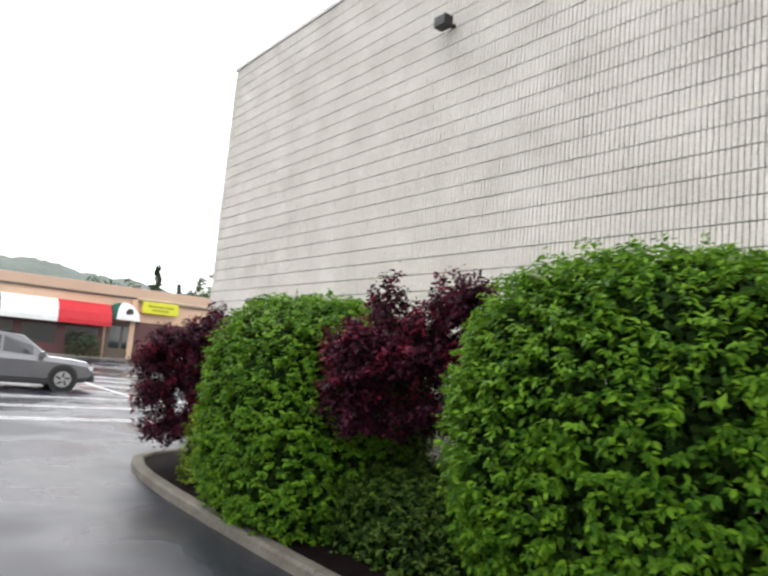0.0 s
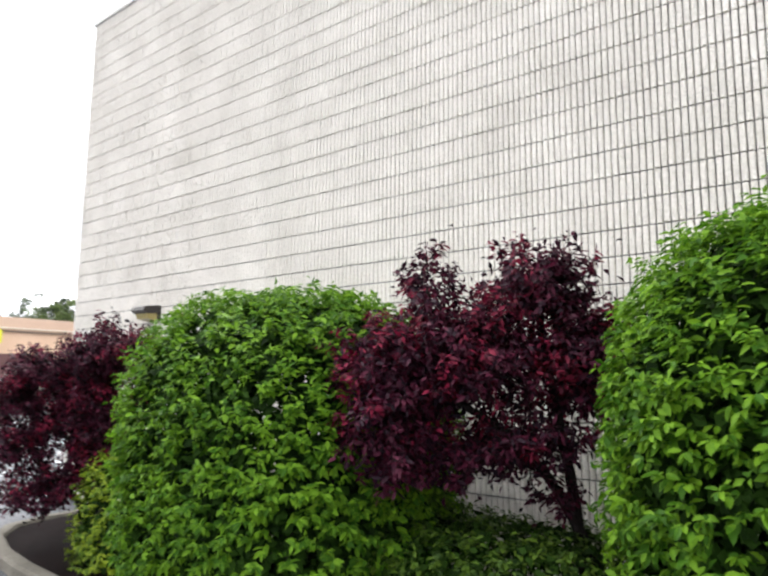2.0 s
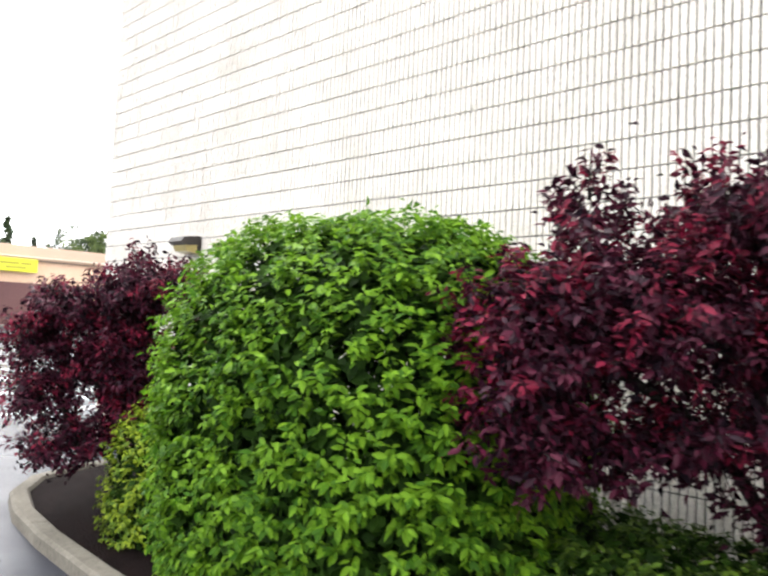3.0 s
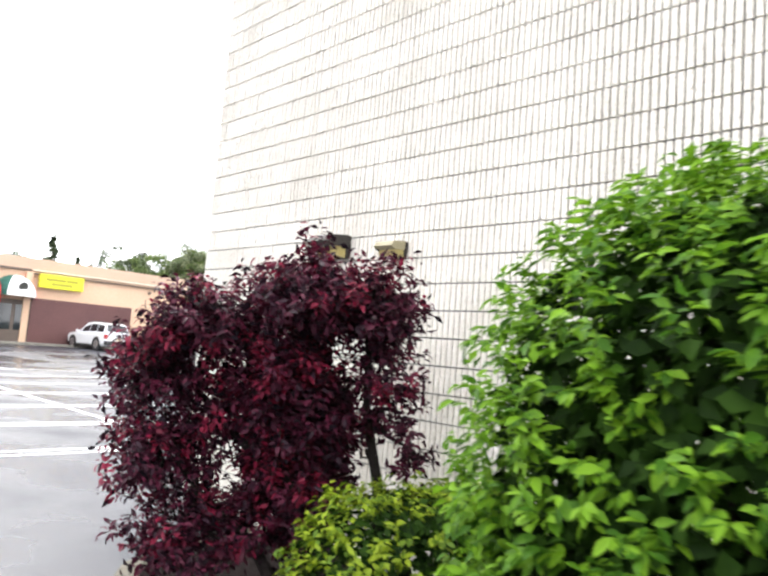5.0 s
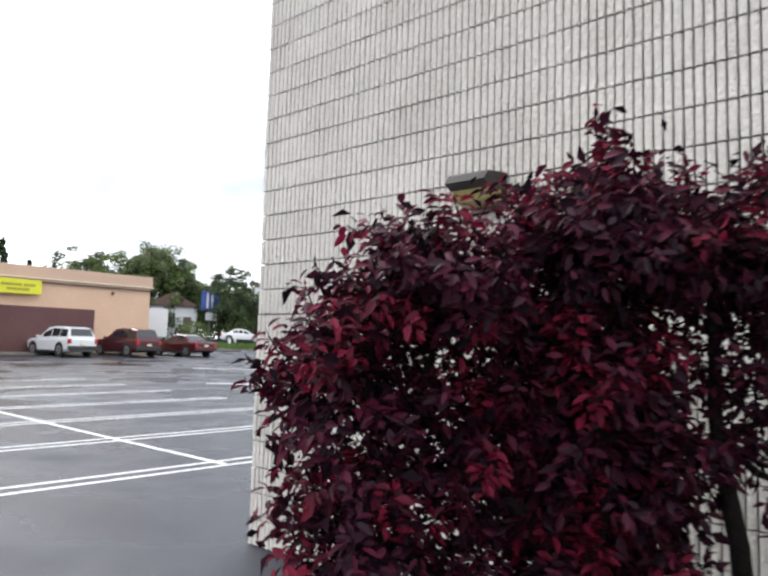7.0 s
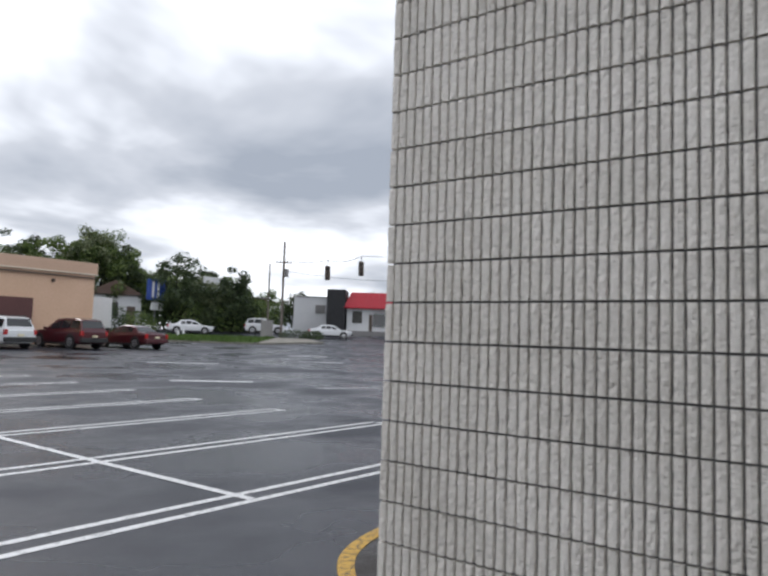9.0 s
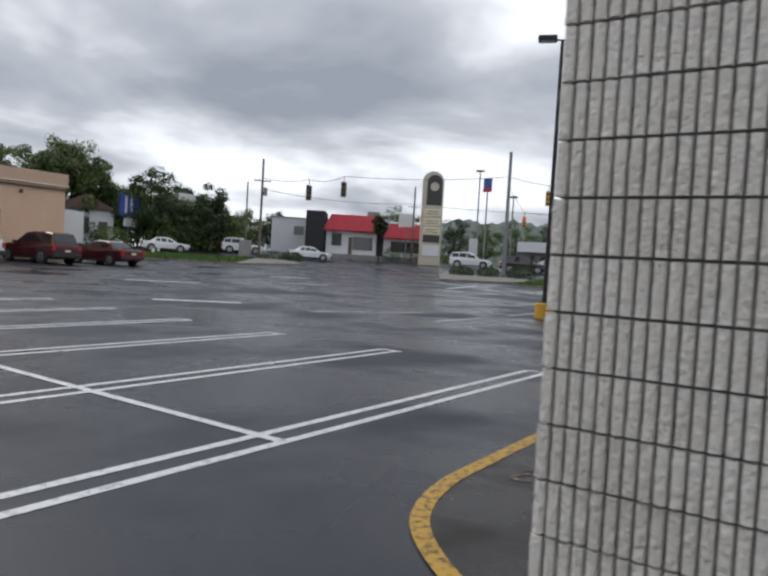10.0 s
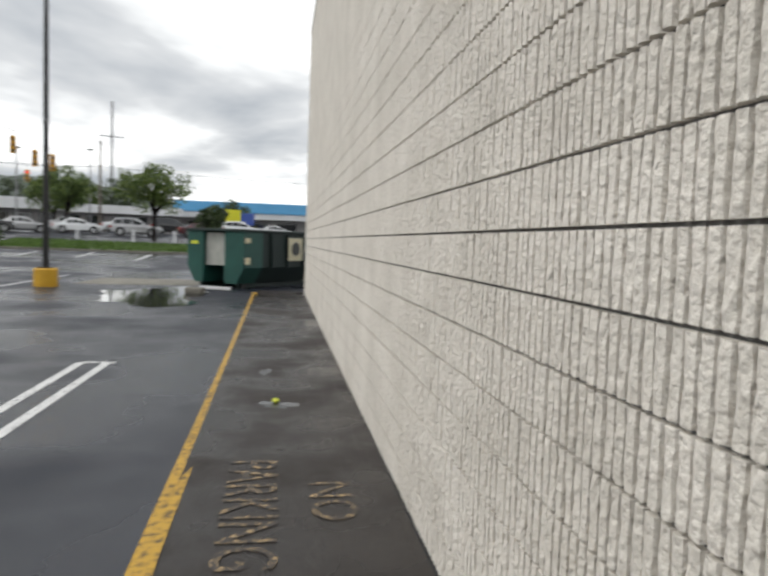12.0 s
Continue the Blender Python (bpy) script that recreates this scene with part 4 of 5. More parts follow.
# ---- lamp, container, small things on the lot ----
lamp = thing("parking_lot_lamp", "tall dark parking lot lamp with two heads on a yellow base", "lamp post", (18.75, 6.98, gz(18.75, 6.98)))
part("base", tube([(0, 0, -0.05), (0, 0, 0.46), (0, 0, 0.50)], [0.31, 0.30, 0.27], 24), YELLOW_BASE, lamp, "yellow painted concrete base")
part("base_plate", box(-0.17, -0.17, 0.50, 0.17, 0.17, 0.54, 0.005), POLE_BLACK, lamp)
part("pole", tube([(0, 0, 0.53), (0, 0, 0.75), (0, 0, 8.95)], [0.095, 0.085, 0.055], 12), POLE_BLACK, lamp)
for sg in (-1, 1):
    h = part("lamp_head", box(-0.17, -0.30, -0.09, 0.17, 0.30, 0.09, 0.04), POLE_BLACK, lamp)
    h.matrix_local = pose(0.30 * sg * 0.45, -0.52 * sg * 0.85, 9.0 + 0.10 * (sg > 0), 0, 0, 20)
    part("lens", box(-0.13, -0.25, -0.10, 0.13, 0.25, -0.085, 0.004), LIGHT_CLEAR, h)
    part("arm", tube([(0, 0, 8.93), (0.12 * sg, -0.3 * sg, 8.98)], 0.03, 6), POLE_BLACK, lamp)


def container():
    ob = thing("waste_container", "dark green steel roll-off waste container with open end", "container", (19.35, 1.75, gz(19.4, 1.7)), -36)
    W, H, L = 2.15, 1.68, 6.2
    # the long shell with sloped lower sides: x along, y across
    prof = [(0.0, 0.62), (0.0, H), (W, H), (W, 0.62), (W - 0.28, 0.14), (0.28, 0.14)]
    bm = bmesh.new()
    quads(bm, [[(0.9, a, b) for a, b in prof], [(L, a, b) for a, b in prof]])
    bmesh.ops.recalc_face_normals(bm, faces=bm.faces)
    part("shell", bm, BIN_SHADE, ob, "dark green steel shell with shade painted into its colour")
    for nm, y0, y1 in (("end_wing", 0.0, 0.72), ("end_wing", 1.55, W)):
        bm = bmesh.new()
        lo = 0.28
        if y0 == 0.0:
            out = [(y0, 0.62), (y0, H), (y1, H), (y1, 0.14), (y0 + lo, 0.14)]
        else:
            out = [(y0, 0.14), (y0, H), (y1, H), (y1, 0.62), (y1 - lo, 0.14)]
        quads(bm, [[(0.0, a, b) for a, b in out], [(0.9, a, b) for a, b in out]])
        bmesh.ops.recalc_face_normals(bm, faces=bm.faces)
        part(nm, bm, BIN_GREEN, ob, "dark green steel end wing")
    part("ram_plate", box(0.14, 0.73, 0.66, 0.21, 1.54, H - 0.04, 0.01), BIN_PALE, ob, "pale scratched steel plate")
    part("top_rim", box(-0.05, -0.05, H, L + 0.05, W + 0.05, H + 0.08, 0.02), BIN_SHADE, ob)
    for k in range(6):
        part("side_rib", box(1.3 + k * 0.85, -0.07, 0.62, 1.42 + k * 0.85, -0.002, H - 0.02, 0.01), BIN_SHADE, ob)
    for y in (0.35, 1.72):
        part("skid_rail", box(0.2, y, 0.0, L - 0.2, y + 0.12, 0.145, 0.01), BIN_SHADE, ob)
        part("roller", tube([(0.4, y - 0.05, 0.08), (0.4, y + 0.17, 0.08)], 0.08, 10), PLASTIC, ob)
    part("notice", box(2.13, -0.095, 0.82, 2.90, -0.072, 1.55, 0.004), SIGN_CREAM, ob, "white notice board")
    part("notice_mark", tube([(2.51, -0.098, 1.2), (2.51, -0.110, 1.2)], 0.22, 14), SIGN_DARK, ob)
    part("sticker", box(-0.012, 1.74, 1.28, -0.002, 2.02, 1.38), STICKER, ob, "small yellow sticker")
    part("sticker", box(0.05, -0.012, 1.35, 0.3, -0.002, 1.5), SIGN_CREAM, ob, "pale sticker")
    part("sticker", box(0.05, -0.012, 0.72, 0.3, -0.002, 0.92), SIGN_CREAM, ob, "pale sticker")


container()
board = thing("plank", "white plank lying under the container's end", "plank", (18.9, 2.5, gz(18.9, 2.5)), 62)
part("board", box(-0.5, -0.06, 0.02, 0.5, 0.06, 0.10, 0.008), WALL_WHITE, board)
pipe = thing("concrete_wheel_stop", "pale lump of concrete by the container", "wheel stop", (17.5, 2.9, gz(17.5, 2.9)), 70)
part("stop", box(-0.25, -0.13, 0.0, 0.25, 0.13, 0.18, 0.05), CONCRETE, pipe)
lit = thing("litter", "small crumpled yellow wrapper on the wet asphalt", "litter", (5.7, 0.77, 0.010))
bm = bmesh.new()
bmesh.ops.create_icosphere(bm, subdivisions=2, radius=0.035)
rl = random.Random(3)
for v in bm.verts:
    v.co *= rl.uniform(0.7, 1.25)
    v.co.z = max(-0.005, v.co.z * 0.8 + 0.02)
part("wrapper", bm, STICKER, lit)


# ---- kerbed islands and grass ----
def island(outline, label, top=CONCRETE, h=0.14, name="traffic_island"):
    ob = thing(name, label, "island", kind="structure")
    n = len(outline)
    cx, cy = sum(p[0] for p in outline) / n, sum(p[1] for p in outline) / n
    inn = [(x + (cx - x) * 0.04, y + (cy - y) * 0.04) for x, y in outline]
    bm = bmesh.new()
    quads(bm, [[(x, y, gz(x, y) - 0.2) for x, y in outline], [(x, y, gz(x, y) + h) for x, y in outline], [(x, y, gz(x, y) + h + 0.01) for x, y in inn]], caps=False)
    part("kerb_edge", bm, CONCRETE, ob)
    vs = [(cx, cy, gz(cx, cy) + h + 0.012)] + [(x, y, gz(x, y) + h + 0.009) for x, y in inn]
    raw("surface", vs, [(0, 1 + i, 1 + (i + 1) % n) for i in range(n)], top, ob)
    return ob


def dense(pts, step=2.0):
    out = []
    for (ax, ay), (bx, by) in zip(pts, pts[1:] + pts[:1]):
        k = max(1, int(math.hypot(bx - ax, by - ay) / step))
        out += [(ax + (bx - ax) * i / k, ay + (by - ay) * i / k) for i in range(k)]
    return out


def grass_on(pts, n, seed, h=0.13):
    """Tufts of blades over a strip given by two edges."""
    rng = np.random.default_rng(seed)
    a, b, c, d = (np.array(p) for p in pts)
    u, v = rng.uniform(0, 1, (n, 1)), rng.uniform(0, 1, (n, 1))
    p = (a * (1 - u) + b * u) * (1 - v) + (d * (1 - u) + c * u) * v
    z = np.array([gz(x, y) for x, y in p])[:, None] + h
    p = np.concatenate([p, z], 1)
    w = rng.normal(0, 1, (n, 3)) * np.array([0.09, 0.09, 0])
    tip = p + rng.normal(0, 1, (n, 3)) * np.array([0.06, 0.06, 0]) + np.array([0, 0, 1]) * rng.uniform(0.06, 0.16, (n, 1))
    verts = np.stack([p - w, p + w, tip], 1).reshape(-1, 3)
    i = np.arange(n) * 3
    g = leaf_mesh("grass", [(verts, np.stack([i, i + 1, i + 2], 1))], GRASS, None)
    tagged(g, "short green roadside grass", "grass", kind="stuff")


G_RIGHT = [(40.6, 17.5), (43.6, -24), (54, -24), (52.0, 19.5)]
island(dense(G_RIGHT), "grass strip with concrete kerb along the road", TURF, 0.12, "grass_strip")
grass_on(G_RIGHT, 16000, 1)
G_LEFT = [(24.5, 49.5), (35.2, 38.9), (45.0, 46.4), (31.0, 57.0)]
island(dense(G_LEFT), "grass strip with concrete kerb beyond the store", TURF, 0.12, "grass_strip")
grass_on(G_LEFT, 9000, 2)
island(dense([(35.3, 38.6), (43.2, 38.4), (46.5, 43.5), (45.1, 46.2)], 1.0), "pale concrete end of the grass island")
island(dense([(39.4, 22.4), (43.6, 18.1), (50.6, 20.2), (47.6, 27.2)], 1.0), "pale concrete island with shrubs at the lot's exit")


def shrub(x, y, rx, ry, h, material, seed, label, n=1500, size=0.14):
    ob = thing("shrub", label, "shrub", (x, y, gz(x, y) + 0.1), 0, "roadside shrubs")
    rng = np.random.default_rng(seed)
    p, nr = dome_points(rng, n, rx, ry, -h * 0.4, h, 2.4, 0.12, 0.4)
    k = p[:, 2] > 0
    leaf_mesh("foliage", [leaves(p[k], nr[k], size, 0.6, rng)], material, ob)
    stems(ob, [(rx * 0.4, 0, h * 0.7, 0, 0), (-rx * 0.4, 0.1, h * 0.7, 0, 0)], 0.03, seed)


for sx, sy, rx, ry, h, m in [(46.4, 45.0, 1.2, 1.9, 0.8, LEAF_DARK), (47.2, 43.4, 0.9, 1.2, 0.8, LEAF_DARK), (48.3, 25.4, 0.9, 1.0, 0.8, LEAF_DARK), (49.2, 23.4, 0.8, 0.9, 0.8, LEAF_DARK), (50.0, 20.8, 0.9, 1.1, 1.1, LEAF_DARK),
                             (65.9, 40.6, 1.6, 1.6, 1.7, LEAF_DARK), (67.0, 38.6, 1.5, 1.5, 1.5, LEAF_TREE), (68.2, 37.0, 1.3, 1.2, 1.2, LEAF_PALE), (64.6, 43.2, 1.2, 1.2, 1.6, LEAF_DARK), (7.4, 39.0, 1.2, 0.7, 1.7, LEAF_DARK)]:
    shrub(sx, sy, rx, ry, h, m, int(sx * 10), "dark green rounded roadside shrub")


# ---- trees ----
def tree(x, y, r, z0, h, material, seed, label, n=2600, size=0.34, lean=0.0, pine=False):
    ob = thing("tree", label, "tree", (x, y, gz(x, y)), 0, "trees beyond the lot")
    rng = np.random.default_rng(seed)
    rnd = random.Random(seed)
    tops = []
    for k in range(6):
        a = rnd.uniform(0, 6.28)
        tops.append((r * 0.6 * math.cos(a), r * 0.6 * math.sin(a), z0 + (h - z0) * rnd.uniform(0.4, 0.85)))
    bm = bmesh.new()
    tube([(0, 0, -0.2), (0.05, 0, z0 * 0.6), (lean * 0.4, 0.03, z0 + (h - z0) * 0.35), (lean * 0.6, 0, z0 + (h - z0) * 0.7)], [0.05 * r + 0.06, 0.04 * r + 0.05, 0.025 * r + 0.03, 0.02], 8, bm)
    for t in tops:
        tube([(0.04, 0, z0 * 0.8), (t[0] * 0.5, t[1] * 0.5, (z0 * 0.8 + t[2]) / 2 + 0.2), t], [0.025 * r + 0.03, 0.018 * r + 0.02, 0.012], 6, bm)
    part("trunk", bm, BARK, ob)
    groups = []
    clumps = 60
    for k in range(clumps):
        d = rng.normal(0, 1, 3)
        d /= np.linalg.norm(d)
        f = rng.uniform(0.35, 1.0)
        if pine:
            lev = k / clumps
            c = np.array([d[0] * r * (1 - lev), d[1] * r * (1 - lev), z0 + (h - z0) * lev])
            cr = r * 0.35 * (1.1 - lev)
        else:
            c = np.array([d[0] * r * f, d[1] * r * f, (z0 + h) / 2 + d[2] * (h - z0) / 2 * f])
            cr = r * rng.uniform(0.18, 0.34)
        q = rng.normal(0, 1, (n // clumps, 3))
        q /= np.linalg.norm(q, axis=1, keepdims=True)
        rad = cr * rng.uniform(0.3, 1.0, (len(q), 1)) ** 0.6
        groups.append(leaves(c + q * rad * np.array([1, 1, 0.7]), q, size, 0.7, rng))
    leaf_mesh("crown", groups, material, ob)


tree(59.4, 11.2, 2.9, 2.6, 6.4, LEAF_TREE, 1, "spreading green tree on the roadside grass", 4200, 0.26)
tree(71.0, 21.6, 2.7, 2.2, 6.2, LEAF_TREE, 2, "rounded green tree across the road", 3000, 0.3)
tree(80.0, 25.5, 2.8, 2.0, 6.0, LEAF_TREE, 3, "rounded green tree across the road", 2400, 0.3)
tree(64.5, 7.0, 1.5, 0.8, 3.4, LEAF_DARK, 31, "small dark green tree by the grass", 1500, 0.26)
tree(100, 8.0, 3.0, 1.5, 5.2, LEAF_DARK, 4, "dark tree before the blue-roofed store", 1500, 0.36)
tree(63.8, 44.6, 0.9, 3.0, 5.6, LEAF_DARK, 5, "dark tree before the red-roofed restaurant", 1600, 0.3)
rt = random.Random(12)
# the wood beyond the store and grass
for k in range(22):
    f = k / 21
    a = radians(67 - 19.5 * f)
    D = 86 + rt.uniform(-9, 14)
    h = (9.8 + rt.uniform(-1.5, 2.0)) * float(np.interp(math.degrees(a), [47, 51, 53.6, 57, 67], [0.60, 0.74, 0.86, 1.02, 0.98]))
    tree(D * math.cos(a) - 2, D * math.sin(a), rt.uniform(2.4, 3.6), 0.4, h, [LEAF_DARK, LEAF_TREE, LEAF_DARK, LEAF_PALE, LEAF_TREE][k % 5], 50 + k,
         ["dark green woodland tree", "green woodland tree", "dark green woodland tree", "pale spring woodland tree", "green woodland tree"][k % 5] + " behind the road", 8000, 0.25)
for k in range(7):
    shrub(43.5 + 1.9 * k + rt.uniform(-0.5, 0.5), 62.5 - 1.0 * k + rt.uniform(-1, 1), 2.0, 2.0, 3.0 + rt.uniform(-0.6, 0.8), [LEAF_DARK, LEAF_TREE][k % 2], 300 + k, "broad green bush along the road", 1500, 0.26)
for k in range(14):
    a = radians(46.5 - 2.6 * k)
    D = (112 if k < 5 else 138) + rt.uniform(-4, 10)
    tree(D * math.cos(a), D * math.sin(a), rt.uniform(3.0, 4.4), 0.3, (6.6 if k < 5 else 10.8) + rt.uniform(-1.0, 1.0), [LEAF_TREE, LEAF_DARK, LEAF_TREE][k % 3], 90 + k, "green tree across the road", 4800, 0.30)
for k, (bx, by, bh) in enumerate([(36.0, 61.2, 2.6), (38.6, 60.0, 2.0), (33.6, 62.0, 3.0)]):
    shrub(bx, by, 1.7, 1.7, bh, [LEAF_DARK, LEAF_TREE][k % 2], 330 + k, "broad green bush before the white house", 1500, 0.24)
tree(27.0, 84.0, 2.0, 3.5, 11.3, LEAF_DARK, 140, "tall thin pine behind the store", 1300, 0.4, 0, True)
tree(31.0, 86.0, 1.3, 3.0, 9.4, LEAF_DARK, 141, "small dark pine behind the store", 800, 0.4, 0, True)
for k, (tx, ty, th) in enumerate([(20, 88, 9.2), (23.5, 86, 9.6), (36, 82, 9.0)]):
    tree(tx, ty, 3.0, 1.0, th, LEAF_DARK, 150 + k, "dark treetop showing over the store roof", 900, 0.45)


# ---- the stucco store ----
def stucco_store():
    ob = thing("store_building", "peach stucco store with brown lower wall and striped awnings", "building", (0, 40.0, 0.40))
    B, T = -0.2, 5.55
    part("wall", box(-34, 0, B, 21.8, 16, T - 0.75, 0), STUCCO, ob)
    part("cornice", box(-34.1, -0.12, T - 0.75, 21.92, 16.1, T, 0.03), STUCCO_TOP, ob, "darker peach cornice band")
    for i, z in enumerate((T - 0.80, T - 1.02)):
        part("cornice_moulding", box(11.0, -0.17, z, 21.95, 0.0, z + 0.07, 0.01), TRIM_CREAM if i == 0 else TRIM_DARK, ob, "thin moulding line")
    part("cornice_moulding", box(-34, -0.16, T - 0.86, 10.9, 0.0, T - 0.72, 0.02), TRIM_DARK, ob)
    part("pier", box(10.6, -0.25, B, 11.0, 0.0, T - 0.9, 0.02), STUCCO, ob)
    part("brown_wall", box(11.1, -0.20, B, 17.75, 0.0, 3.0, 0.01), BROWN_WALL, ob, "maroon brown lower wall")
    part("brown_wall", box(-20, -0.10, B, 8.8, 0.0, 2.6, 0.01), BROWN_WALL, ob, "maroon brown lower wall")
    d = part("door", box(9.0, -0.16, B, 11.2, -0.02, 2.8, 0.01), TRIM_DARK, ob, "dark recessed entrance door")
    part("door_glass", box(9.25, -0.18, 0.9, 10.0, -0.161, 2.5, 0.005), GLASS, d)
    part("door_glass", box(10.2, -0.18, 0.9, 10.95, -0.161, 2.5, 0.005), GLASS, d)
    for k in range(4):
        part("shop_window", box(-2.2 + k * 2.8, -0.13, 0.9, 0.0 + k * 2.8, -0.101, 2.2, 0.01), GLASS, ob)
    cols = [AWN_GREEN, AWN_WHITE, AWN_RED]
    names = ["green", "white", "red"]
    for k in range(7):
        x1 = 9.0 - k * 3.62
        c = 2 - k % 3
        prof = [(-0.02, 4.05), (-0.35, 4.0), (-0.75, 3.75), (-1.05, 3.3), (-1.2, 2.72), (-1.2, 2.4), (-1.16, 2.4), (-1.12, 2.74), (-0.98, 3.25), (-0.7, 3.66), (-0.33, 3.9), (-0.02, 3.95)]
        bm = bmesh.new()
        quads(bm, [[(x, a, b) for a, b in prof] for x in (x1 - 3.61, x1)])
        bmesh.ops.recalc_face_normals(bm, faces=bm.faces)
        part("awning", bm, cols[c], ob, names[c] + " canvas barrel awning")
    # dome awning of five gores over the door
    for i in range(6):
        a0, a1 = math.pi * i / 6, math.pi * (i + 1) / 6
        bm = bmesh.new()
        rows = []
        for j in range(7):
            e = (math.pi / 2) * j / 6
            rows.append([(10.05 - 1.35 * math.cos(a) * math.cos(e), -1.15 * math.sin(a) * math.cos(e), 3.0 + 1.35 * math.sin(e)) for a in np.linspace(a0, a1, 4)])
        vs = [[bm.verts.new(p) for p in r] for r in rows]
        for ra, rb in zip(vs, vs[1:]):
            for q in range(3):
                bm.faces.new((ra[q], ra[q + 1], rb[q + 1], rb[q]))
        part("dome_awning", bm, AWN_GREEN if i in (0, 1) else AWN_WHITE if i in (2, 3, 4) else AWN_RED, ob, "canvas gore of a domed awning")
    part("awning_emblem", tube([(10.25, -1.02, 3.62), (10.27, -1.10, 3.60)], 0.28, 14), SIGN_DARK, ob, "dark round emblem")
    s = part("sign", box(11.35, -0.45, 3.72, 14.15, -0.2, 4.62, 0.03), SIGN_YELLOW, ob, "yellow box sign")
    for x0, x1, z in ((11.75, 12.95, 4.2), (13.05, 13.75, 4.2), (12.1, 13.4, 3.92)):
        part("sign_mark", box(x0, -0.462, z, x1, -0.451, z + 0.16, 0), SIGN_WORDS, s)
    part("plinth", box(-34, -1.6, -0.4, 21.9, -0.001, 0.16, 0.02), CONCRETE, ob, "pale concrete walk")
    part("lamp_housing", box(18.9, -0.2, 4.1, 19.05, -0.02, 4.3, 0.02), TRIM_DARK, ob)


stucco_store()


def panel_building(name, label, at, turn, w, d, z0, z1, material, openings=(), extras=()):
    ob = thing(name, label, "building", at, turn)
    part("wall", box(-w / 2, 0, z0, w / 2, d, z1), material, ob)
    part("roof_edge", box(-w / 2 - 0.1, -0.1, z1, w / 2 + 0.1, d + 0.1, z1 + 0.15, 0.02), WALL_GREY, ob)
    for nm, x0, x1, a, b, m in openings:
        part(nm, box(x0, -0.06, a, x1, -0.002, b, 0.01), m, ob)
    for nm, bx, m in extras:
        part(nm, box(*bx), m, ob)
    return ob


def facing(x, y):
    """The turn that sets a front square to the corner of the lot."""
    return math.degrees(math.atan2(y, x)) - 90


# the red-roofed restaurant
def restaurant():
    x, y = 64.6, 47.4
    g = gz(x, y)
    ob = thing("restaurant", "low restaurant with red hipped roofs, white front and black annex", "building", (x, y, 0), facing(x + 2, y))
    part("annex", box(-7.2, 0.0, g, -4.9, 6, 7.5), WALL_BLACK, ob, "black annex wall")
    part("wall", box(-4.7, 0.6, g, 1.5, 7, 5.4), WALL_WHITE, ob, "white front wall")
    part("wall", box(2.4, 1.2, g, 8.2, 7, 4.9), WALL_WHITE, ob, "white side wall")
    part("wall", box(1.5, 1.4, g, 2.4, 7, 5.0), WALL_BLACK, ob)
    for nm, x0, x1, a, b, y0 in (("roof", -5.1, 1.9, 5.2, 7.3, 0.0), ("roof", 2.3, 8.6, 4.6, 6.6, 0.6)):
        bm = bmesh.new()
        quads(bm, [[(x0, y0, a), (x1, y0, a), (x1, 7.4, a), (x0, 7.4, a)], [(x0, y0, a + 0.15), (x1, y0, a + 0.15), (x1, 7.4, a + 0.15), (x0, 7.4, a + 0.15)], [(x0 + 0.9, y0 + 1.6, b), (x1 - 0.5, y0 + 1.6, b), (x1 - 0.5, 6, b), (x0 + 0.9, 6, b)]])
        bmesh.ops.recalc_face_normals(bm, faces=bm.faces)
        r = part(nm, bm, ROOF_RED, ob, "red standing-seam roof")
        for k in range(9):
            f = k / 8
            xa, xb = x0 + (x1 - x0) * f, x0 + 0.9 + (x1 - x0 - 1.4) * f
            part("seam", tube([(xa, y0 - 0.01, a + 0.17), (xb, y0 + 1.59, b + 0.02)], 0.03, 4), ROOF_RED, r)
    part("banner", box(-4.0, 0.5, 3.4, -2.8, 0.598, 4.9, 0.01), SIGN_DARK, ob, "dark emblem board")
    part("window", box(-1.4, 0.52, 3.0, 1.0, 0.598, 4.6, 0.01), GLASS, ob)
    part("door", box(-1.9, 0.52, g, -1.5, 0.598, 4.5, 0.01), TRIM_DARK, ob)
    part("window", box(3.3, 1.1, 3.0, 7.6, 1.198, 4.3, 0.01), GLASS, ob)
    part("plinth", box(-5.4, -0.4, g - 0.2, 8.6, 0.55, g + 0.6, 0.02), WALL_GREY, ob, "grey stone base wall")
    part("roof_unit", box(0.2, 3.5, 7.3, 1.8, 5.0, 8.0, 0.03), WALL_GREY, ob)


restaurant()
panel_building("white_box_building", "plain white windowless building beside the restaurant", (63.5, 58.3, 0), facing(66, 58.6), 5.1, 6, 1.6, 6.7, WALL_WHITE, [("vent_grille", 0.3, 1.6, 4.6, 5.7, WALL_GREY)])
panel_building("brown_house", "brown low house behind the trees", (56, 68, 0), facing(56, 68), 12, 8, 1.5, 6.4, ROOF_BROWN, [("window", -2, 0, 3, 4.4, GLASS)])
house = panel_building("white_house", "small white house among the trees", (39.1, 65.4, 0), facing(39.1, 65.4), 5.6, 6, 1.2, 5.3, WALL_WHITE, [("window", -2.3, -1.3, 3.0, 4.6, GLASS), ("window", -0.6, 0.4, 3.0, 4.6, GLASS), ("door", 1.3, 2.2, 1.8, 4.2, TRIM_DARK)])
bm = bmesh.new()
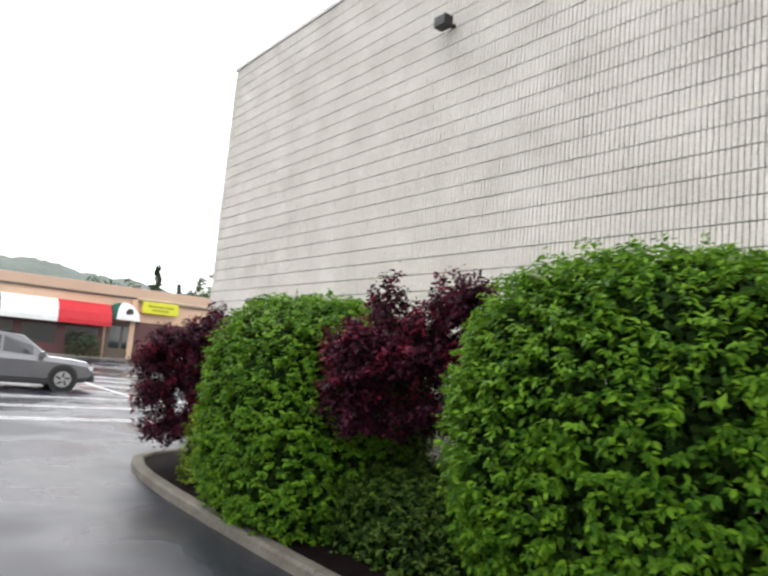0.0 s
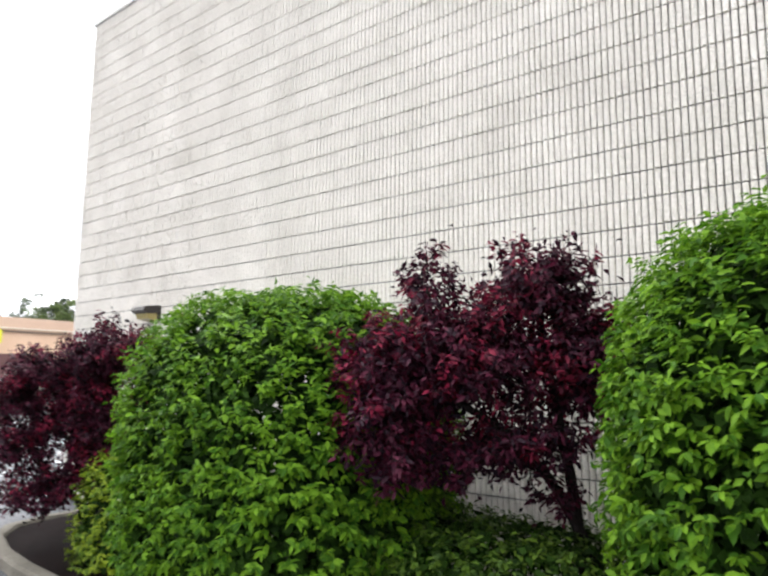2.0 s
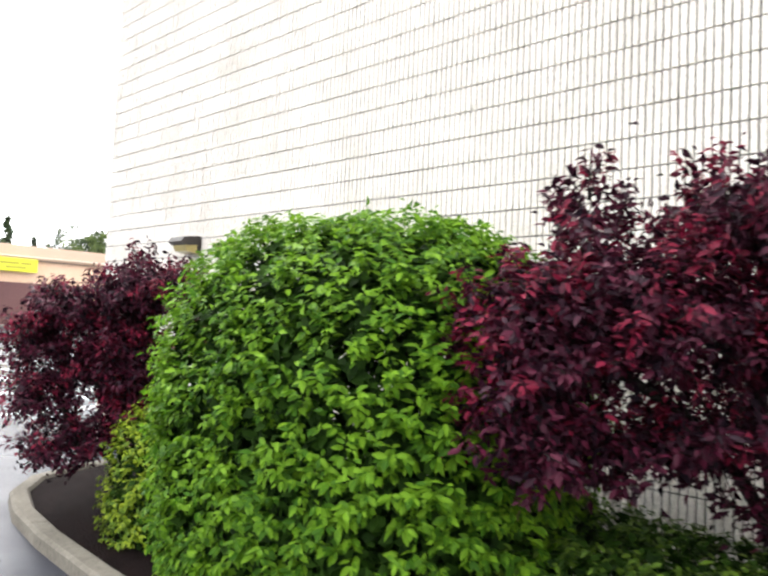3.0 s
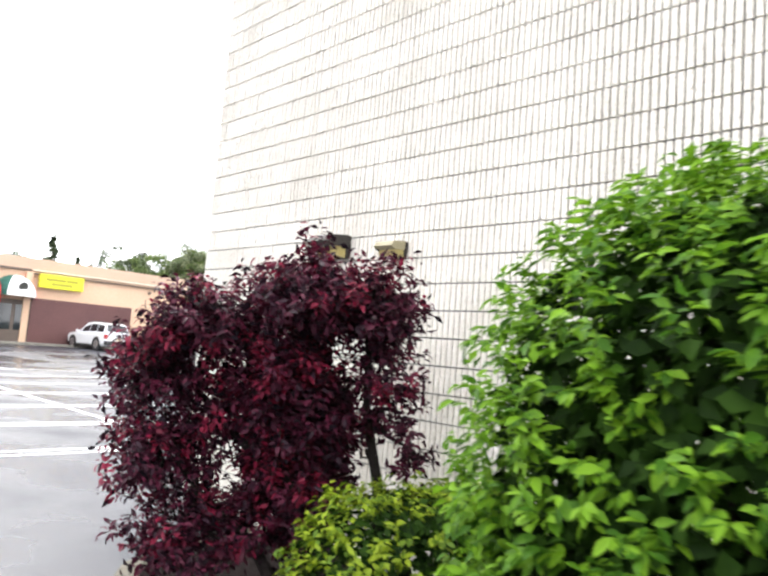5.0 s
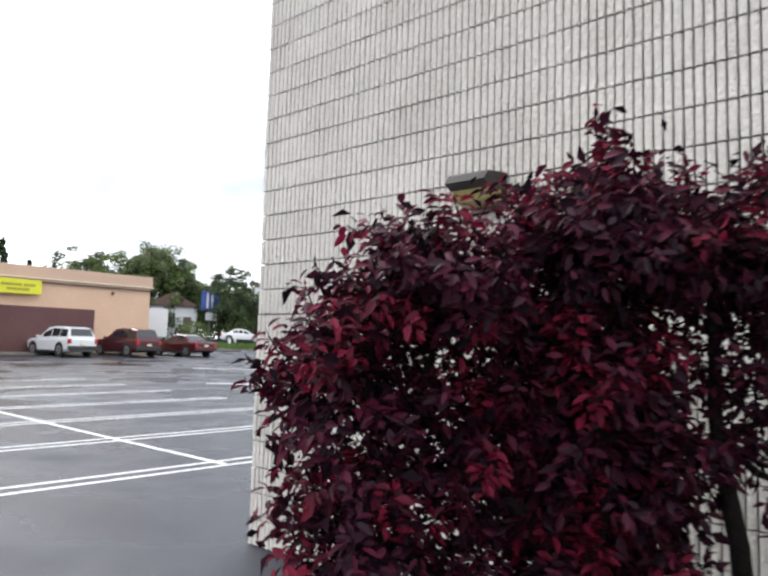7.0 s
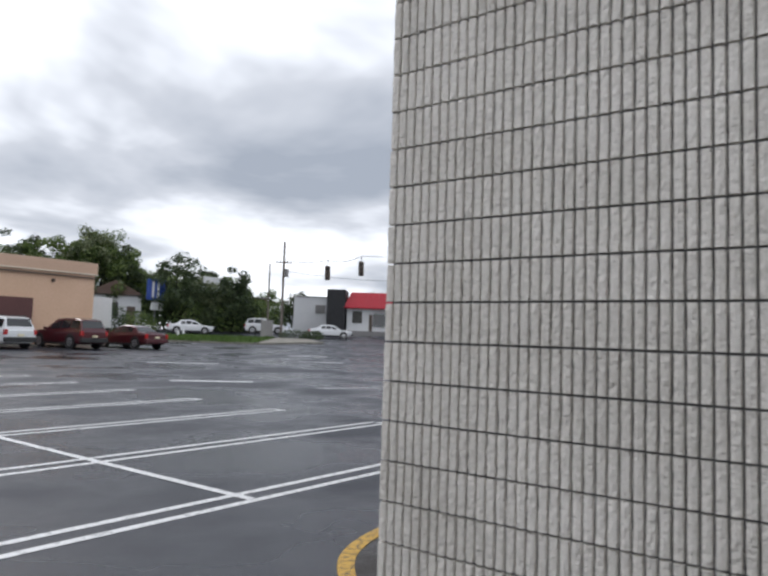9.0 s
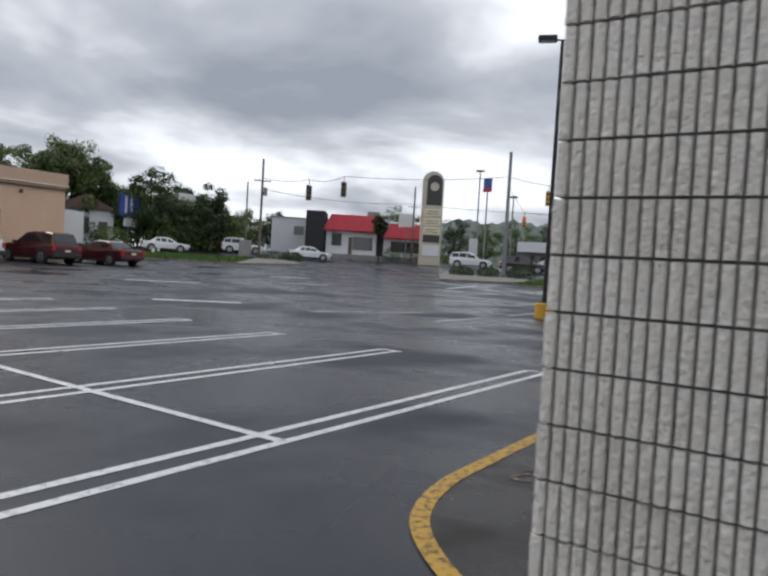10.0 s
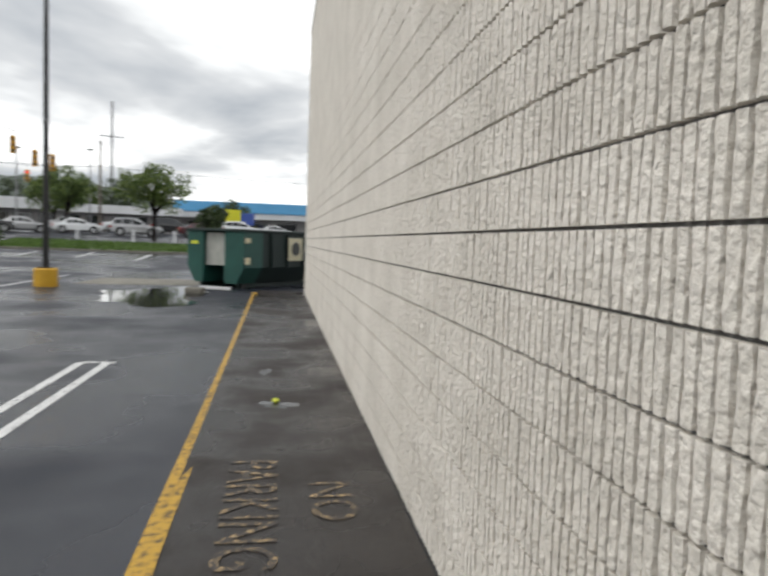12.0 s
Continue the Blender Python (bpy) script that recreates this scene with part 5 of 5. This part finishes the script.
quads(bm, [[(-3.1, -0.4, 5.46), (0, -0.4, 7.0), (3.1, -0.4, 5.46)], [(-3.1, 6.4, 5.46), (0, 6.4, 7.0), (3.1, 6.4, 5.46)]])
bmesh.ops.recalc_face_normals(bm, faces=bm.faces)
part("gable_roof", bm, ROOF_BROWN, house)
panel_building("strip_mall", "long low white-fronted shopping strip across the road", (113, 31.4, 0), facing(113, 25), 30, 10, 1.5, 5.4, WALL_GREY,
               [("shop_window", -13 + 3.4 * k, -10.6 + 3.4 * k, 2.2, 4.4, GLASS) for k in range(8)],
               [("canopy_fascia", (-15.2, -1.6, 5.0, -2.0, -0.01, 6.7), WALL_WHITE), ("canopy_fascia", (-1.8, -1.4, 4.8, 15.2, -0.01, 6.1), WALL_WHITE)])
panel_building("blue_roofed_store", "wide store with light blue metal roof front", (119.5, -8, 0), facing(119.5, 0), 52, 14, 1.5, 5.0, WALL_GREY,
               [("shop_window", -24 + 5 * k, -20.5 + 5 * k, 2.2, 4.3, GLASS) for k in range(10)],
               [("white_fascia", (-26, -1.5, 4.9, 26, -0.01, 5.9), WALL_WHITE), ("blue_fascia", (-26.2, -1.7, 5.91, 26.2, 0.5, 7.7), ROOF_BLUE)])
truck = thing("box_truck", "white box truck standing by the store's end", "truck", (29.5, 52.5, gz(29.5, 52.5)), 60)
part("cargo_box", box(-3.0, -1.1, 0.7, 2.2, 1.1, 3.2, 0.04), WALL_WHITE, truck)
part("cab", box(2.25, -1.0, 0.5, 4.0, 1.0, 2.4, 0.12), WALL_WHITE, truck)
part("windscreen", box(3.9, -0.85, 1.5, 4.02, 0.85, 2.2, 0.02), GLASS, truck)
for tx in (-1.8, 3.0):
    for ty in (-1.0, 0.75):
        w = part("wheel", disc(0.45, ty, ty + 0.28, 16), RUBBER, truck)
        w.location = (tx, 0, 0.45)


# ---- signs, poles, wires, signals ----
def pole(name, label, x, y, h, r, material, category="pole", arms=()):
    ob = thing(name, label, category, (x, y, gz(x, y)))
    part("shaft", tube([(0, 0, -0.1), (0, 0, h * 0.5), (0, 0, h)], [r, r * 0.85, r * 0.7], 10), material, ob)
    for z, half, a in arms:
        c, s = math.cos(radians(a)), math.sin(radians(a))
        part("cross_arm", tube([(-half * c, -half * s, z), (half * c, half * s, z)], r * 0.4, 6), material, ob)
        for f in (-0.9, -0.4, 0.4, 0.9):
            part("insulator", tube([(half * c * f, half * s * f, z), (half * c * f, half * s * f, z + 0.22)], 0.05, 6), WALL_GREY, ob)
    return ob


p1 = pole("utility_pole", "weathered wooden utility pole by the road", 51.6, 52.2, 10.6, 0.16, POLE_WOOD, "utility pole", [(8.2, 0.9, -45)])
part("transformer", tube([(0.3, -0.2, 6.6), (0.3, -0.2, 7.5)], 0.22, 10), WALL_GREY, p1)
pole("utility_pole", "thin wooden utility pole behind the road", 50.6, 53.4, 8.0, 0.11, POLE_WOOD, "utility pole")
pole("signal_pole", "thick grey steel signal pole at the junction", 58.4, 26.1, 11.8, 0.21, POLE_GREY, "signal pole")
pole("utility_pole", "thin wooden pole by the restaurant sign", 66.2, 41.5, 9.0, 0.13, POLE_WOOD, "utility pole")
pole("utility_pole", "wooden utility pole across the road", 85.1, 21.9, 10.8, 0.17, POLE_WOOD, "utility pole")
pole("utility_pole", "tall utility pole with cross arm far behind", 134.1, 31.9, 24.5, 0.28, POLE_GREY, "utility pole", [(18.0, 2.2, -70)])
pole("utility_pole", "grey utility pole far behind the restaurant", 96, 60, 10.5, 0.16, POLE_WOOD, "utility pole", [(9.6, 1.0, -50)])
for lx, ly, lh in [(78.7, 39.3, 12.6), (90, 33, 10), (110, 29.5, 12.5), (76, 33.2, 8.8)]:
    ob = pole("street_lamp", "grey street lamp pole with flat dark head", lx, ly, lh, 0.12, POLE_GREY, "street lamp")
    part("lamp_head", box(-0.35, -0.5, lh - 0.02, 0.35, 0.5, lh + 0.16, 0.05), POLE_BLACK, ob)

pylon = thing("pylon_sign", "tall arched stone pylon sign with dark emblem and cream panels", "sign", (64.2, 37.9, gz(64.2, 37.9)), facing(67, 38.2))
pylon.scale = (0.9, 0.9, 0.9)
arch = [(-1.35, 0), (1.35, 0)] + [(1.35 * math.cos(a), 10.5 + 1.35 * math.sin(a)) for a in np.linspace(0, math.pi, 13)]
part("pillar", prism(arch, 0, 0.8, "y"), SIGN_STONE, pylon)
part("emblem_board", prism([(-0.75, 7.6), (1.15, 7.6)] + [(0.2 + 0.95 * math.cos(a), 10.4 + 1.0 * math.sin(a)) for a in np.linspace(0, math.pi, 11)], -0.06, -0.002, "y"), SIGN_DARK, pylon, "dark emblem board")
part("emblem", tube([(0.2, -0.061, 9.9), (0.2, -0.09, 9.9)], 0.55, 16), SIGN_STONE, pylon)
for k, (z, m) in enumerate([(6.2, SIGN_CREAM), (5.0, SIGN_CREAM), (3.9, SIGN_CREAM), (2.9, SIGN_DARK), (1.2, WALL_WHITE)]):
    pn = part("sign_panel", box(-0.95, -0.08, z, 1.15, -0.002, z + (0.9 if k < 4 else 1.3), 0.02), m, pylon)
    for q in range(2 if m is SIGN_CREAM else 0):
        part("panel_mark", box(-0.7, -0.095, z + 0.24 + 0.32 * q, 0.85, -0.081, z + 0.32 + 0.32 * q, 0), SIGN_DARK, pn)
ss = pole("shop_sign", "small white shop sign on a post", 67.4, 43.2, 6.0, 0.08, POLE_GREY, "sign")
ss.rotation_mode = "XYZ"
part("sign_board", box(-0.1, -1.1, 4.3, 0.1, 1.1, 5.9, 0.03), WALL_WHITE, ss)
bs = pole("blue_sign", "blue and red sign high on a thin pole", 97.2, 47.0, 14.0, 0.15, POLE_GREY, "sign")
part("sign_board", box(-0.15, -0.7, 12.2, 0.15, 0.7, 14.4, 0.05), SIGN_BLUE, bs)
part("sign_band", box(-0.19, -0.72, 12.2, -0.152, 0.72, 12.8, 0.0), SIGN_RED, bs)
bn = pole("banner_sign", "white standing sign panel by the exit", 70.5, 35.6, 3.4, 0.06, POLE_GREY, "sign")
part("sign_board", box(-0.05, -0.55, 1.0, 0.05, 0.55, 3.3, 0.02), WALL_WHITE, bn)
b2 = pole("blue_sign", "blue and white sign by the road behind the store", 42.1, 62.3, 5.4, 0.10, POLE_GREY, "sign")
part("sign_board", box(-1.1, -0.12, 3.3, 1.1, 0.12, 5.6, 0.04), SIGN_BLUE, b2)
for k in (-0.55, 0.1):
    part("sign_mark", box(k, -0.14, 3.5, k + 0.28, -0.121, 5.4, 0), WALL_WHITE, b2)
part("sign_board", box(-0.5, -0.12, 2.2, 1.0, 0.12, 3.1, 0.03), WALL_WHITE, b2, "white lower sign board")
w3 = pole("white_sign", "white two-panel sign standing in the trees", 49.0, 61.0, 6.2, 0.1, POLE_GREY, "sign")
part("sign_board", box(-1.5, -0.1, 5.5, 1.3, 0.1, 6.3, 0.03), WALL_WHITE, w3)
part("sign_board", box(-1.9, -0.1, 4.5, 1.5, 0.1, 5.2, 0.03), WALL_WHITE, w3)
ys = thing("yellow_sign", "small yellow and blue roadside sign boards", "sign", (86.0, 5.6, gz(86, 5.6)), 0)
part("post", tube([(0, 0, -0.1), (0, 0, 3.2)], 0.06, 8), POLE_GREY, ys)
part("sign_board", box(-0.06, -0.2, 1.6, 0.06, 1.6, 3.3, 0.02), SIGN_YELLOW, ys)
part("sign_board", box(-0.05, -1.9, 1.4, 0.05, -0.25, 2.9, 0.02), SIGN_BLUE, ys, "blue sign board")
cab = thing("utility_cabinet", "grey metal utility cabinet on the island", "cabinet", (44.6, 47.2, gz(44.6, 47.2)), facing(44, 47))
part("housing", box(-0.6, -0.4, 0.1, 0.6, 0.4, 1.8, 0.03), WALL_GREY, cab)
part("door", box(-0.5, -0.43, 0.3, 0.5, -0.402, 1.6, 0.01), WALL_GREY, cab)
for k, (mx, my) in enumerate([(58.0, 17.0), (57.0, 12.4), (58.6, 9.4), (36.5, 50.5), (39.0, 53.0)]):
    st = thing("marker_post", "short white marker post on the grass", "post", (mx, my, gz(mx, my)), 0, "marker posts")
    part("shaft", box(-0.10, -0.10, -0.1, 0.10, 0.10, 1.0 if k < 3 else 0.6, 0.02), WALL_WHITE, st)


def wire(pts, r=0.018, sag=0.6):
    out = []
    for (a, b) in zip(pts, pts[1:]):
        a, b = Vector(a), Vector(b)
        for k in range(10):
            f = k / 10
            out.append(a.lerp(b, f) - Vector((0, 0, sag * 4 * f * (1 - f))))
    out.append(Vector(pts[-1]))
    ob = part("overhead_wire", tube(out, r, 4), WIRE)
    tagged(ob, "thin black overhead wire across the road", "wire", "overhead wires")


def signal(x, y, z, label, lit_at=None, face=200, paint=SIGNAL_YELLOW):
    ob = thing("traffic_signal", label, "traffic light", (x, y, z), face, "traffic signals")
    part("hanger", tube([(0, 0, 0.6), (0, 0, 1.2)], 0.03, 6), POLE_BLACK, ob)
    part("housing", box(-0.16, -0.22, -0.65, 0.16, 0.22, 0.65, 0.03), paint, ob)
    for k, zz in enumerate((0.42, 0.0, -0.42)):
        lens = part("lens", tube([(0.16, 0, zz), (0.18, 0, zz)], 0.14, 12), SIGNAL_RED if lit_at == k else PLASTIC, ob)
        part("visor", tube([(0.17, 0, zz + 0.13), (0.36, 0, zz + 0.15)], 0.12, 8), paint, lens)


signal(43.6, 38.6, 7.4, "dark-backed traffic signal hanging over the road", paint=TRIM_DARK)
signal(45.5, 36.2, 7.9, "dark-backed traffic signal hanging over the road", paint=TRIM_DARK)
signal(56.0, 21.2, 8.2, "yellow traffic signal hanging by the lamp")
signal(57.85, 20.2, 7.4, "yellow traffic signal hanging by the pole")
signal(57.6, 18.8, 7.1, "yellow traffic signal hanging by the pole")
signal(76.0, 31.6, 7.6, "traffic signal showing red across the junction", 0)
signal(79.0, 28.0, 7.6, "traffic signal showing red across the junction", 0)
wire([(51.6, 52.2, 10.2), (43.6, 38.6, 8.58), (45.5, 36.2, 9.08), (58.4, 26.1, 10.6)], 0.022, 0.3)
wire([(58.4, 26.1, 10.6), (56.0, 21.2, 9.38), (57.85, 20.2, 8.58), (57.6, 18.8, 8.28)], 0.022, 0.1)
wire([(58.4, 26.1, 9.6), (76.0, 31.6, 8.78), (79.0, 28.0, 8.78), (85.1, 21.9, 9.6)], 0.022, 0.1)
wire([(51.6, 52.2, 8.9), (66.2, 41.5, 8.8), (85.1, 21.9, 9.6), (95, -20, 9.6)], 0.022, 0.5)


# ---- distance ----
def ridge(name, a0, a1, D, heights, label):
    n = 200
    vs, fs = [], []
    rnd = random.Random(len(name) + int(a0))
    for i in range(n + 1):
        f = i / n
        a = radians(a0 + (a1 - a0) * f)
        h = float(np.interp(f, np.linspace(0, 1, len(heights)), heights)) + rnd.uniform(-1.0, 1.0) + 1.5 * math.sin(i * 0.31) + 0.8 * math.sin(i * 0.83)
        for k, (dd, hh) in enumerate(((0, 0.0), (60, 0.55), (130, 0.9), (200, 1.0), (400, 0.6))):
            vs.append(((D + dd) * math.cos(a), (D + dd) * math.sin(a), 1.0 + h * hh))
    for i in range(n):
        for k in range(4):
            p = i * 5 + k
            fs.append((p, p + 5, p + 6, p + 1))
    tagged(raw(name, vs, fs, HILL, smooth=True), label, "hill", kind="structure")


ridge("backdrop", 58, 125, 380, [36, 46, 58, 66, 72, 76, 76], "long wooded hill behind the store")
ridge("backdrop_east", -10, 30, 420, [9, 12, 24, 42, 44, 42], "low wooded hill behind the far shops")
